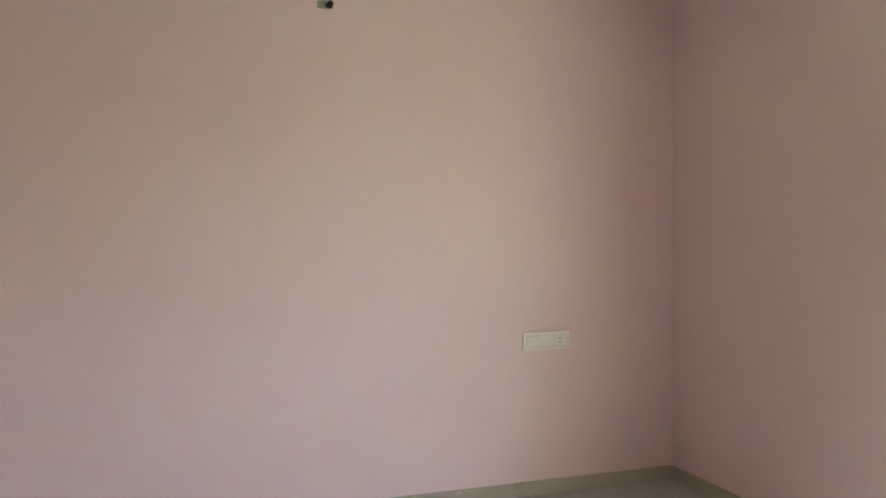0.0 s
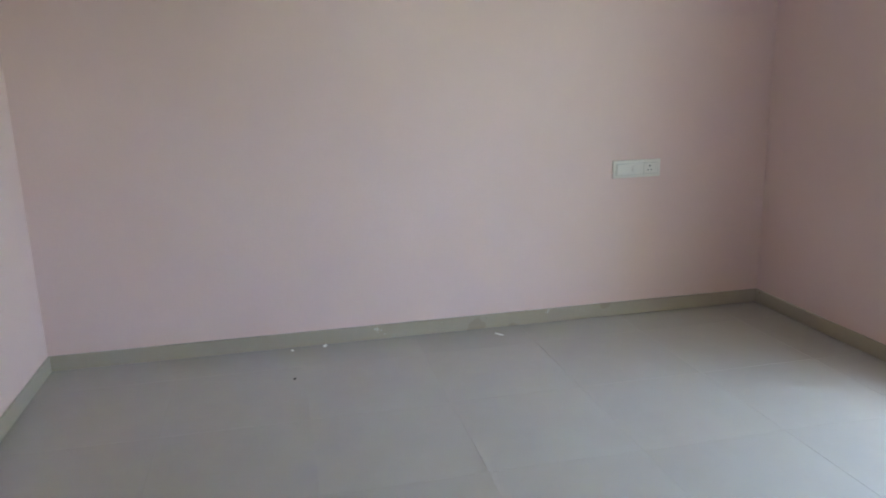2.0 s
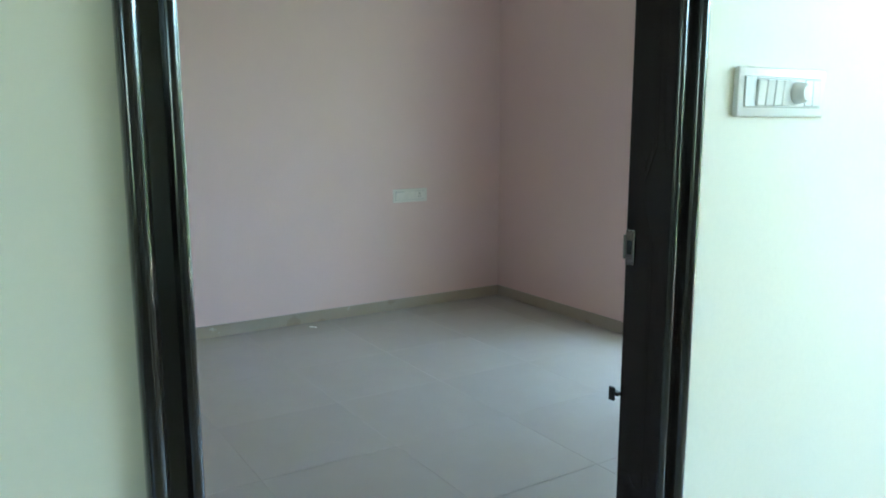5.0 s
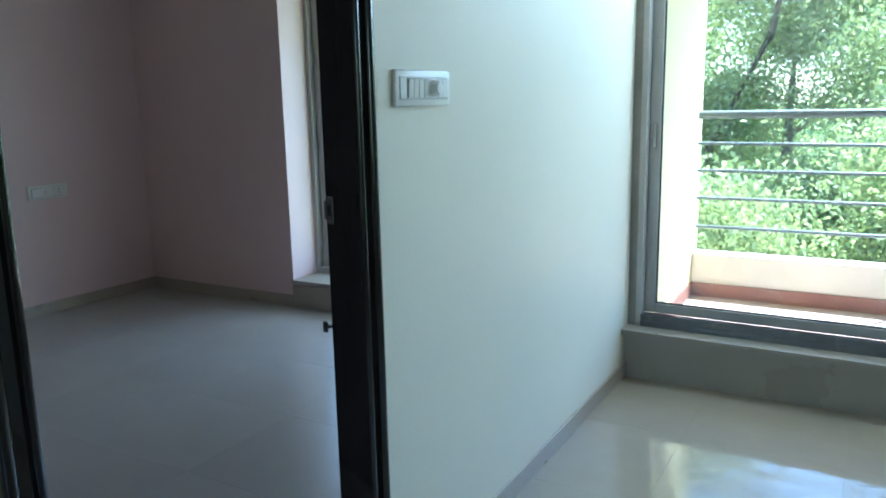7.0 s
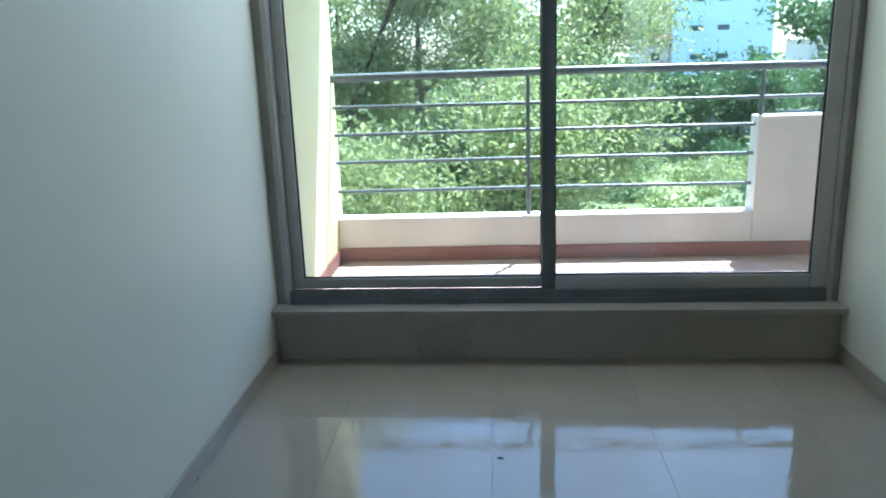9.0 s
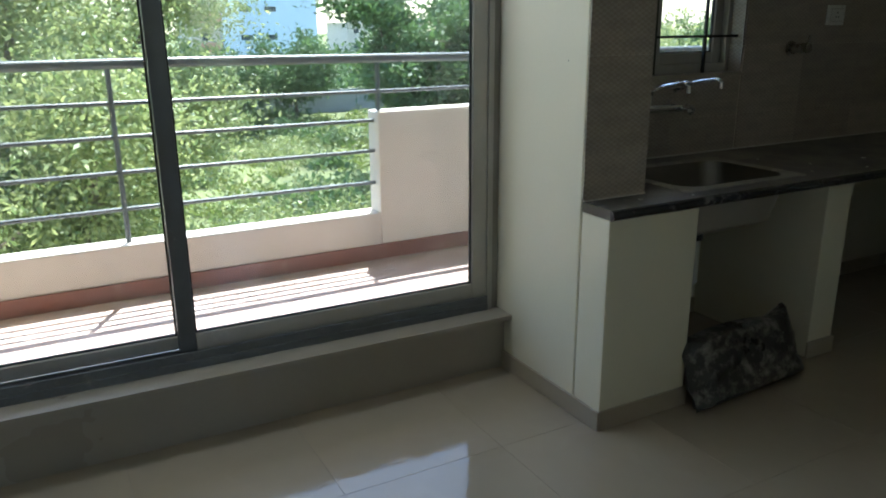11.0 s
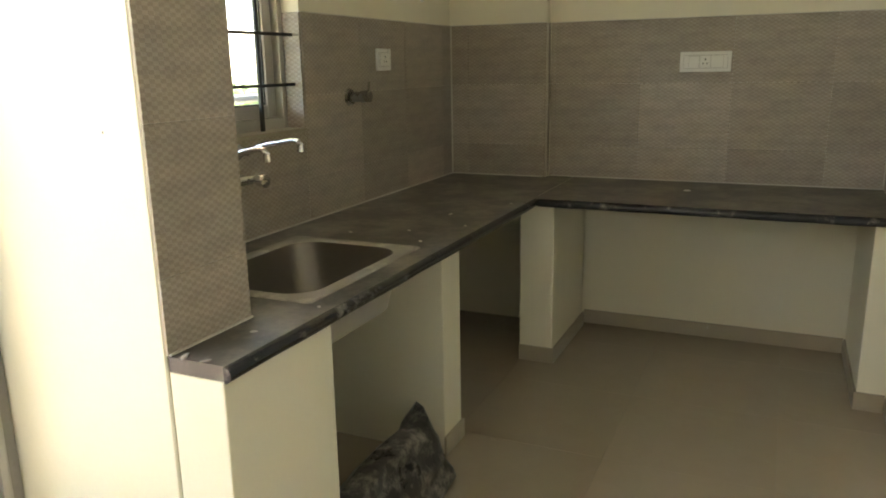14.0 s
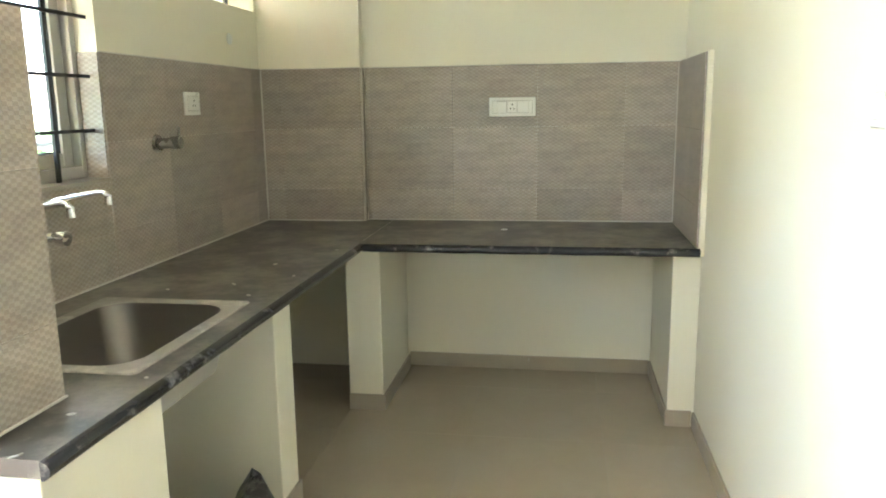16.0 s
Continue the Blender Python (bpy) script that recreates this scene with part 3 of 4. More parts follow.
part("strike_plate", boxes(((-0.099, YR - 0.0035, 1.112), (-0.078, YR, 1.178)), ((-0.104, YR - 0.005, 1.122), (-0.099, YR - 0.001, 1.168)), bevel=0.001), SATIN, jr, "satin steel strike plate")
part("bolt_hole", boxes(((-0.094, YR - 0.0045, 1.132), (-0.083, YR - 0.002, 1.158))), HOLE, jr)
for z in (1.119, 1.171):
    part("screw", tube([(-0.088, YR - 0.0045, z), (-0.088, YR - 0.001, z)], 0.004), CHROME, jr)
part("bolt_keeper", boxes(((-0.125, YR - 0.008, 0.85), (-0.1, YR + 0.006, 0.858)), ((-0.12, YR - 0.013, 0.84), (-0.106, YR - 0.006, 0.868)), bevel=0.002), GRILL, jr, "black bolt keeper")

HINGE, DOOR_TURN = Vector((-0.105, 0.862, 0)), math.degrees(math.atan2(0.957 - 0.862, -0.88 + 0.105))
door = thing("door_1", HINGE, "brown laminated bedroom door standing open", "door")
door["kind"] = "structure"
DM = Matrix.Translation(HINGE) @ pose(0, 0, 0, 0, 0, DOOR_TURN)
W = 0.785
dl = part("leaf", place(boxes(((0, -0.0, 0.012), (W, 0.034, 2.04)), bevel=0.003), DM), LEAF_DOOR, door)


def door_panel(u0, u1, z0, z1, point_low, point_high, inset, depth, side):
    """A raised door panel with pointed ends, bevelled all round; side is the leaf face it stands on."""
    mid = (u0 + u1) / 2

    def outline(k, off):
        pts = [(u0 + k, z0 + k), (mid, z0 + k - point_low), (u1 - k, z0 + k), (u1 - k, z1 - k), (mid, z1 - k + point_high), (u0 + k, z1 - k)]
        return [(u, (0.034 + off) if side > 0 else -off, z) for u, z in pts]
    bm = bmesh.new()
    rings = [[bm.verts.new(p) for p in outline(k, o)] for k, o in ((0, 0), (0.004, depth), (inset, depth * 0.3), (inset + 0.014, depth))]
    for a, b in zip(rings, rings[1:]):
        for k in range(6):
            bm.faces.new((a[k], a[(k + 1) % 6], b[(k + 1) % 6], b[k]))
    bm.faces.new(rings[-1])
    return place(bm, DM)


for side in (1, -1):
    for u0, u1 in ((0.09, 0.37), (0.415, W - 0.06)):
        part("raised_panel", door_panel(u0, u1, 1.3, 1.93, 0.11, 0.0, 0.035, 0.013, side), LEAF_DOOR, dl, smooth=False)
        part("raised_panel", door_panel(u0, u1, 0.2, 1.02, 0.0, 0.11, 0.035, 0.013, side), LEAF_DOOR, dl, smooth=False)
    # no recess is cut: near-black strips on the face draw the grooves' shade
    for u in (0.045, W - 0.03):
        v = 0.034 if side > 0 else -0.0012
        part("groove", place(boxes(((u, v, 0.014), (u + 0.006, v + 0.0012, 2.035))), DM), GROOVE_SHADE, dl)


def lathe(axis_pts, n=20):
    """Turned part round the local y axis from (distance, radius) pairs."""
    bm = bmesh.new()
    rings = []
    for y, r in axis_pts:
        rings.append([bm.verts.new((r * math.cos(k * 2 * math.pi / n), y, r * math.sin(k * 2 * math.pi / n))) for k in range(n)])
    for a, b in zip(rings, rings[1:]):
        for k in range(n):
            bm.faces.new((a[k], a[(k + 1) % n], b[(k + 1) % n], b[k]))
    bm.faces.new(rings[0])
    bm.faces.new(list(reversed(rings[-1])))
    return bm


# the knob's far side is away from the room, so the leaf's hall-facing side (positive local y reversed) carries the seen one
for s in (1, -1):
    base = -0.0 if s > 0 else 0.034
    km = DM @ pose(W - 0.06, base, 1.15) @ Matrix.Diagonal((1, -s, 1, 1))
    k = part("knob", place(lathe([(0.03, 0.011), (0.034, 0.018), (0.04, 0.0255), (0.052, 0.028), (0.064, 0.0265), (0.07, 0.021), (0.071, 0.004)]), km), SATIN, dl, "satin nickel ball knob")
    part("rosette", place(lathe([(0.0, 0.025), (0.003, 0.025), (0.012, 0.019), (0.02, 0.014), (0.032, 0.011)]), km), SATIN, dl)
for z in (0.25, 1.02, 1.8):
    part("hinge", place(tube([(0.0, 0.042, z), (0.0, 0.042, z + 0.1)], 0.007), DM), SATIN, door)
    part("hinge_leaf", boxes(((-0.098, 0.8365, z), (-0.06, 0.839, z + 0.1))), SATIN, dframe)

# ---- switch plates ----
def switch_plate(name, at, turn, wd, ht, layout, label, white=None):
    """layout: pieces across the plate as (kind, centre, width) in the plate's own metres; turn 0 looks towards -y."""
    m = pose(*at, 0, 0, turn)
    white = white or PLASTIC
    p = thing(name, at, label, "switch")
    part("plate", place(boxes(((-wd / 2, -0.012, -ht / 2), (wd / 2, 0, ht / 2)), bevel=0.004, seg=2), m), white, p)
    # grey rims round frame and modules carry the shade of the seams in their colour
    part("shadow_gap", place(boxes(((-wd / 2 + 0.0165, -0.0126, -ht / 2 + 0.0165), (wd / 2 - 0.0165, -0.0116, ht / 2 - 0.0165))), m), GAP_SHADE, p)
    part("inner_frame", place(boxes(((-wd / 2 + 0.018, -0.0145, -ht / 2 + 0.018), (wd / 2 - 0.018, -0.0118, ht / 2 - 0.018)), bevel=0.001), m), white, p)
    h2 = ht / 2 - 0.021
    for kind, c, ww in layout:
        if ww:
            part("module_gap", place(boxes(((c - ww / 2 - 0.0011, -0.0149, -h2 - 0.0011), (c + ww / 2 + 0.0011, -0.0143, h2 + 0.0011))), m), GAP_SHADE, p)
        if kind == "rocker":
            bm = boxes(((c - ww / 2, -0.019, -h2), (c + ww / 2, -0.0145, h2)), bevel=0.0015)
            part("rocker", place(place(bm, pose(0, 0, 0, 4)), m), white, p)
        elif kind == "blank":
            part("blank_module", place(boxes(((c - ww / 2, -0.0158, -h2), (c + ww / 2, -0.0145, h2)), bevel=0.0006), m), white, p)
        elif kind == "knob":
            part("regulator_knob", place(place(lathe([(0, 0.021), (0.012, 0.019), (0.022, 0.015), (0.023, 0.002)]), Matrix.Translation((c, -0.0145, 0)) @ Matrix.Diagonal((1, -1, 1, 1))), m), white, p)
        elif kind == "dial":
            part("regulator_dial", place(place(lathe([(0, 0.022), (0.006, 0.021), (0.008, 0.002)]), Matrix.Translation((c, -0.0145, 0)) @ Matrix.Diagonal((1, -1, 1, 1))), m), white, p)
        else:
            part("socket_module", place(boxes(((c - ww / 2, -0.0165, -h2), (c + ww / 2, -0.0145, h2)), bevel=0.001), m), white, p)
            for dx, dz, r in ((0, 0.012, 0.0042), (-0.0095, -0.009, 0.0034), (0.0095, -0.009, 0.0034)):
                part("pin_hole", place(tube([(c + dx, -0.0172, dz), (c + dx, -0.0160, dz)], r), m), HOLE, p)
    return p


switch_plate("switch_plate", (0, 1.948, 1.43), 90, 0.272, 0.09, [("rocker", -0.0745, 0.024), ("rocker", -0.049, 0.024), ("rocker", -0.0235, 0.024), ("rocker", 0.002, 0.024), ("knob", 0.04, 0), ("blank", 0.076, 0.023), ("blank", 0.1005, 0.023)], "white switch plate with four rockers and fan regulator")
switch_plate("switch_plate", (BED_X, 3.386, 0.843), 90, 0.284, 0.098, [("rocker", -0.085, 0.07), ("dial", -0.01, 0), ("socket", 0.075, 0.07)], "dull off-white bedroom plate with regulator and socket", DULL_PLASTIC)
switch_plate("socket_plate", (4.655, K_Y - 0.011, 1.485), 0, 0.135, 0.10, [("socket", 0, 0.09)], "white single socket plate on kitchen tiles")
switch_plate("socket_plate", (K_X - 0.011, 2.53, 1.45), -90, 0.245, 0.10, [("rocker", -0.054, 0.05), ("socket", 0.0, 0.05), ("blank", 0.056, 0.058)], "white three-module socket plate on kitchen tiles")
switch_plate("socket_plate", (3.01, K_R, 1.45), 180, 0.16, 0.09, [("socket", 0.035, 0.05), ("rocker", -0.03, 0.05)], "white socket plate on the cream side wall")
cap = thing("junction_cap", (5.12, K_Y, 1.80), "small round white junction cap on cream wall", "wall fitting")
part("disc", place(lathe([(0, 0.028), (0.006, 0.027), (0.008, 0.01)]), pose(5.12, K_Y, 1.80, 0, 0, 0) @ Matrix.Diagonal((1, -1, 1, 1))), PLASTIC, cap)
hook = thing("wall_hook", (BED_X, 2.205, 2.558), "dark cable stub and plaster patch on the pink wall", "wall fitting")
part("stub", tube([(BED_X, 2.205, 2.558), (BED_X + 0.03, 2.207, 2.563)], [0.018, 0.014]), HOLE, hook)
part("patch", boxes(((BED_X, 2.145, 2.54), (BED_X + 0.003, 2.19, 2.575)), bevel=0.001), CEMENT, hook)

# ---- kitchen counter ----
CT, CF, CX = 0.842, 3.162, 4.765
SX0, SX1, SY0, SY1 = 3.03, 3.72, 3.255, 3.77        # sink rim
top = thing("countertop", (3.8, 3.5, CT - 0.038), "dusty dark granite L-shaped kitchen countertop", "countertop")
for lo, hi in (((PIER_X0, CF + 0.02), (PIER_X1, PIER_Y - 0.009)), ((PIER_X1, CF + 0.02), (SX0 + 0.03, K_Y - 0.009)), ((SX0 + 0.03, CF + 0.02), (SX1 - 0.03, SY0 + 0.05)),
               ((SX0 + 0.03, SY1 - 0.03), (SX1 - 0.03, K_Y - 0.009)), ((SX1 - 0.03, CF + 0.02), (K_X - 0.069, K_Y - 0.009)),
               ((CX + 0.02, K_R + 0.034), (K_X - 0.009, CF + 0.02)), ((K_X - 0.069, CF + 0.02), (K_X - 0.009, 3.33))):
    part("slab", boxes(((*lo, CT - 0.036), (*hi, CT))), GRANITE, top, smooth=False)


def nosing(path_lo, path_hi, axis):
    """Half-round front edge, run along x (axis 0) or y (axis 1)."""
    prof = [(0.0, 0.0)] + [(-0.02 * math.sin(math.pi * k / 8), -0.019 + 0.019 * math.cos(math.pi * k / 8)) for k in range(9)][1:-1] + [(0.0, -0.038)]
    bm = bmesh.new()
    n = 14
    rings = []
    for i in range(n + 1):
        s = path_lo + (path_hi - path_lo) * i / n
        dz = 0.0012 * math.sin(i * 2.3)
        rings.append([bm.verts.new((s, CF + 0.02 + a, CT + z + dz * (z < -0.001)) if axis == 0 else (CX + 0.02 + a, s, CT + z + dz * (z < -0.001))) for a, z in prof])
    for a, b in zip(rings, rings[1:]):
        for k in range(len(prof)):
            bm.faces.new((a[k], a[(k + 1) % len(prof)], b[(k + 1) % len(prof)], b[k]))
    bm.faces.new(rings[0])
    bm.faces.new(rings[-1])
    return bm


part("nosing", nosing(PIER_X0 - 0.005, CX + 0.02, 0), NOSING, top, "chipped polished dark nosing")
part("nosing", nosing(K_R + 0.02, CF, 1), NOSING, top, "chipped polished dark nosing")

for nm, lo, hi, lab in (("counter_support", (2.602, 3.19, 0), (3.027, PIER_Y - 0.005, CT - 0.038), "cream plastered masonry support at the counter end"),
                        ("counter_support", (3.83, 3.23, 0), (3.99, K_Y, CT - 0.038), "cream plastered masonry counter support"),
                        ("counter_support", (4.87, 3.11, 0), (K_X - 0.06, 3.28, CT - 0.038), "cream plastered corner counter support"),
                        ("counter_support", (4.85, K_R, 0), (K_X, K_R + 0.12, CT - 0.038), "cream plastered support by the side wall")):
    ob = tagged(finish(nm, boxes((lo, hi), bevel=0.004, seg=2), CREAM), lab, "counter support")
    e = 0.01
    part("skirting_tile", boxes(((lo[0] - e, lo[1] - e, 0), (min(hi[0] + e, K_X - 0.013), lo[1] + 0.0, SK)) if lo[1] > 2 and lo[0] > 2.7 else ((lo[0] + 0.001, lo[1] - e, 0), (hi[0] + e, lo[1], SK)) if lo[0] < 2.7 else ((lo[0] - e, lo[1] + 0.013, 0), (lo[0], hi[1] + e, SK)), bevel=0.001), SKIRT, ob)
    if lo[1] > 3.2:
        part("skirting_tile", boxes(((hi[0], lo[1], 0), (hi[0] + e, hi[1], SK)), bevel=0.001), SKIRT, ob)
    if 4.8 < lo[0]:
        part("skirting_tile", boxes(((lo[0] - e, lo[1], 0), (lo[0], hi[1], SK)), bevel=0.001) if lo[1] > 3 else boxes(((lo[0], hi[1], 0), (K_X - 0.013, hi[1] + e, SK)), bevel=0.001), SKIRT, ob)
# sink
def ring(bm, cx, cy, hx, hy, r, z, n=8):
    out = []
    for qx, qy, a0 in ((1, 1, 0), (-1, 1, 90), (-1, -1, 180), (1, -1, 270)):
        for k in range(n + 1):
            a = radians(a0 + 90 * k / n)
            out.append(bm.verts.new((cx + qx * (hx - r) + r * math.cos(a), cy + qy * (hy - r) + r * math.sin(a), z)))
    return out


def loft(rings_spec, close_end=False):
    bm = bmesh.new()
    rs = [ring(bm, *s) for s in rings_spec]
    for a, b in zip(rs, rs[1:]):
        for k in range(len(a)):
            bm.faces.new((a[k], a[(k + 1) % len(a)], b[(k + 1) % len(a)], b[k]))
    if close_end:
        bm.faces.new(rs[-1])
    return bm


sink = thing("kitchen_sink", (3.37, 3.52, CT), "stainless steel sink with a cement-smeared rim, set in the counter", "sink")
scx, scy, shx, shy = (SX0 + SX1) / 2, (SY0 + SY1) / 2, (SX1 - SX0) / 2, (SY1 - SY0) / 2
part("rim", loft([(scx, scy, shx, shy, 0.02, CT - 0.002), (scx, scy, shx - 0.003, shy - 0.003, 0.02, CT + 0.004), (scx, scy, shx - 0.038, shy - 0.038, 0.10, CT + 0.006),
     (scx, scy, shx - 0.048, shy - 0.048, 0.10, CT + 0.0)]), RIM, sink)
part("bowl", loft([(scx, scy, shx - 0.048, shy - 0.048, 0.10, CT), (scx, scy, shx - 0.058, shy - 0.058, 0.10, CT - 0.03), (scx, scy, shx - 0.085, shy - 0.085, 0.09, CT - 0.15),
     (scx, scy, shx - 0.11, shy - 0.11, 0.08, CT - 0.185), (scx, scy, 0.04, 0.04, 0.039, CT - 0.192)], True), STEEL, sink)
part("bowl_underside", loft([(scx, scy, shx - 0.04, shy - 0.042, 0.10, CT - 0.037), (scx, scy, shx - 0.048, shy - 0.05, 0.10, CT - 0.1), (scx, scy, shx - 0.07, shy - 0.07, 0.09, CT - 0.19),
     (scx, scy, shx - 0.1, shy - 0.1, 0.08, CT - 0.212), (scx, scy, 0.04, 0.04, 0.039, CT - 0.216)], True), DULL_STEEL, sink, "dull unpolished steel underside")
part("drain", place(lathe([(0, 0.042), (0.004, 0.04), (0.006, 0.015)]), pose(scx, scy, CT - 0.191, 90)), CHROME, sink)
waste = thing("waste_pipe", (scx, scy, 0), "white plastic waste pipe with a black collar under the sink", "pipe")
part("pipe", tube([(scx, scy, CT - 0.2), (scx, scy, 0.36), (scx - 0.02, scy + 0.06, 0.3), (scx - 0.03, scy + 0.1, 0.0)], 0.022, 12), PIPE, waste)
part("collar", tube([(scx, scy, 0.55), (scx, scy, 0.585)], 0.03, 14), GRILL, waste)

# taps
mixer = thing("wall_mixer_tap", (3.44, K_Y - 0.01, 1.08), "chrome wall mixer tap with swivel spout above the sink", "tap")
MY = K_Y - 0.07
part("body", tube([(3.24, MY, 1.075), (3.34, MY, 1.08), (3.40, MY, 1.08), (3.56, MY, 1.075)], [0.018, 0.022, 0.022, 0.018], 14), CHROME, mixer)
for x in (3.25, 3.555):
    part("handle", tube([(x, MY, 1.075), (x, MY - 0.03, 1.075), (x, MY - 0.034, 1.075), (x, MY - 0.065, 1.073), (x, MY - 0.067, 1.073)], [0.013, 0.013, 0.022, 0.024, 0.012], 14), CHROME, mixer)
    part("flange", tube([(x, MY, 1.077), (x, K_Y - 0.022, 1.077), (x, K_Y - 0.02, 1.077), (x, K_Y - 0.01, 1.077)], [0.013, 0.013, 0.03, 0.032], 14), CHROME, mixer)
part("stem", tube([(3.36, MY, 1.08), (3.36, MY, 1.14), (3.36, MY - 0.004, 1.16)], [0.015, 0.013, 0.016], 12), CHROME, mixer)


def spout(x, y0, z0):
    return tube([(x, y0, z0), (x, y0 - 0.02, z0 + 0.012), (x - 0.003, y0 - 0.11, z0 + 0.034), (x - 0.006, y0 - 0.2, z0 + 0.05), (x - 0.007, y0 - 0.222, z0 + 0.047), (x - 0.007, y0 - 0.23, z0 + 0.035), (x - 0.007, y0 - 0.23, z0 + 0.012)],
                [0.012, 0.0095, 0.0095, 0.0095, 0.0105, 0.012, 0.013], 12)


part("spout", spout(3.36, MY, 1.158), CHROME, mixer)
bib = thing("bib_tap", (3.58, K_Y - 0.01, 1.17), "chrome long-spout wall tap beside the mixer", "tap")
part("spout", spout(3.585, K_Y - 0.04, 1.165), CHROME, bib)
part("flange", tube([(3.585, K_Y - 0.04, 1.165), (3.585, K_Y - 0.022, 1.165), (3.585, K_Y - 0.009, 1.165)], [0.013, 0.02, 0.03], 14), CHROME, bib)
valve = thing("angle_valve", (4.37, K_Y - 0.01, 1.33), "chrome angle valve on the kitchen tiles", "valve")
part("flange", tube([(4.345, K_Y - 0.02, 1.325), (4.345, K_Y - 0.009, 1.325)], [0.034, 0.038], 18), SATIN, valve)
part("body", tube([(4.345, K_Y - 0.02, 1.325), (4.347, K_Y - 0.07, 1.327), (4.348, K_Y - 0.072, 1.327), (4.35, K_Y - 0.112, 1.33), (4.35, K_Y - 0.114, 1.33)], [0.022, 0.022, 0.026, 0.025, 0.02], 16), SATIN, valve)
part("lever", tube([(4.35, K_Y - 0.105, 1.345), (4.352, K_Y - 0.108, 1.39)], [0.007, 0.005], 8), SATIN, valve)

# rubbish bag leaning at the counter opening
def bag_mesh():
    bm = bmesh.new()
    bmesh.ops.create_grid(bm, x_segments=26, y_segments=18, size=0.5)
    back = bmesh.ops.duplicate(bm, geom=bm.faces[:])["geom"]
    bv = {v for v in back if isinstance(v, bmesh.types.BMVert)}
    for v in bm.verts:
        u, t = v.co.x + 0.5, v.co.y + 0.5
        edge = min(u, 1 - u, t, 1 - t)
        puff = min(1.0, edge / 0.13) ** 0.5
        n = noise.noise(Vector((u * 5, t * 5, 3))) * 0.022 + noise.noise(Vector((u * 13, t * 13, 8))) * 0.010
        thick = 0.066 * puff + n * puff
        wob = 0.02 * noise.noise(Vector((u * 4, t * 4, 20)))
        x = 0.67 * (u - 0.5) + wob
        z = 0.275 * t * (1 + 0.10 * math.sin(u * 3.3 + 0.4)) + (0.05 * max(0, u - 0.82) / 0.18 if t > 0.8 else 0)
        v.co = Vector((x, (thick if v in bv else -thick), z))
    bmesh.ops.remove_doubles(bm, verts=bm.verts[:], dist=0.004)
    for v in bm.verts:
        if v.co.z < 0.004:
            v.co.z = 0.004
    return bm


bag = bag_mesh()
bag_ob = thing("rubbish_bag", (3.345, 3.14, 0), "crumpled black plastic packet leaning against the counter support", "bag")
part("wrapping", place(bag, pose(3.345, 3.12, 0.002, -24, 0, 4)), BAG, bag_ob)
part("torn_flap", tube([(3.62, 3.235, 0.26), (3.63, 3.243, 0.28), (3.63, 3.247, 0.295)], [0.025, 0.015, 0.006], 7), BAG, bag_ob)

# small litter
def crumb(name, at, size, mat, label, seed):
    bm = bmesh.new()
    bmesh.ops.create_icosphere(bm, subdivisions=2, radius=1.0)
    rg = random.Random(seed)
    ph = rg.uniform(0, 9)
    for v in bm.verts:
        k = 1 + 0.35 * noise.noise(v.co * 2.1 + Vector((ph, ph, 0)))
        v.co = Vector((v.co.x * size[0] * k, v.co.y * size[1] * k, max(v.co.z, -0.6) * size[2] * k))
    tagged(finish(name, place(bm, pose(at[0], at[1], at[2] + size[2] * 0.5, 0, 0, rg.uniform(0, 360))), mat, True), label, "litter")


crumb("pebble", (-3.45, 1.45, 0), (0.008, 0.006, 0.005), HOLE, "small dark pebble on the bedroom floor", 1)
crumb("plaster_scrap", (BED_X + 0.04, 1.62, 0), (0.02, 0.01, 0.005), PLASTIC, "white plaster scrap beside the bedroom skirting", 2)
crumb("plaster_scrap", (BED_X + 0.06, 1.45, 0), (0.012, 0.008, 0.004), PLASTIC, "tiny white plaster scrap on the bedroom floor", 3)
crumb("plaster_scrap", (BED_X + 0.13, 2.55, 0), (0.03, 0.006, 0.003), PLASTIC, "thin white plaster scrap on the bedroom floor", 4)
crumb("plaster_scrap", (5.22, 2.55, CT), (0.018, 0.012, 0.005), PLASTIC, "white plaster crumb on the countertop", 5)
crumb("plaster_lump", (2.612, 3.30, CT), (0.007, 0.024, 0.002), CEMENT, "ragged grey mortar lump at the counter end", 6)
crumb("plaster_lump", (2.61, 3.24, CT), (0.006, 0.014, 0.002), CEMENT, "ragged grey mortar lump at the counter end", 7)
crumb("nail_hole", (PIER_X0 - 0.001, 3.45, 1.325), (0.0015, 0.004, 0.004), CEMENT, "small chipped nail hole in the cream pier", 9)
for k, (x, y) in enumerate(((3.02, 3.22), (3.8, 3.3), (3.95, 3.42), (4.1, 3.25), (2.8, 3.26), (4.3, 3.4), (4.62, 3.24), (3.85, 3.62))):
    crumb("mortar_crumb", (x, y, CT), (0.006 + 0.003 * (k % 3), 0.005, 0.0025), DADO_GROUT, "pale mortar crumb on the dusty countertop", 20 + k)
crumb("leaf_litter", (1.06, 2.95, 0), (0.012, 0.006, 0.003), HOLE, "dry dark leaf scrap on the hall floor", 8)

# ---- outside: ground, trees, buildings ----
GZ = -7.6
structure("ground", boxes(((-900, -900, GZ - 1), (900, 900, GZ))), GROUND, "rough green field below the block", "ground")


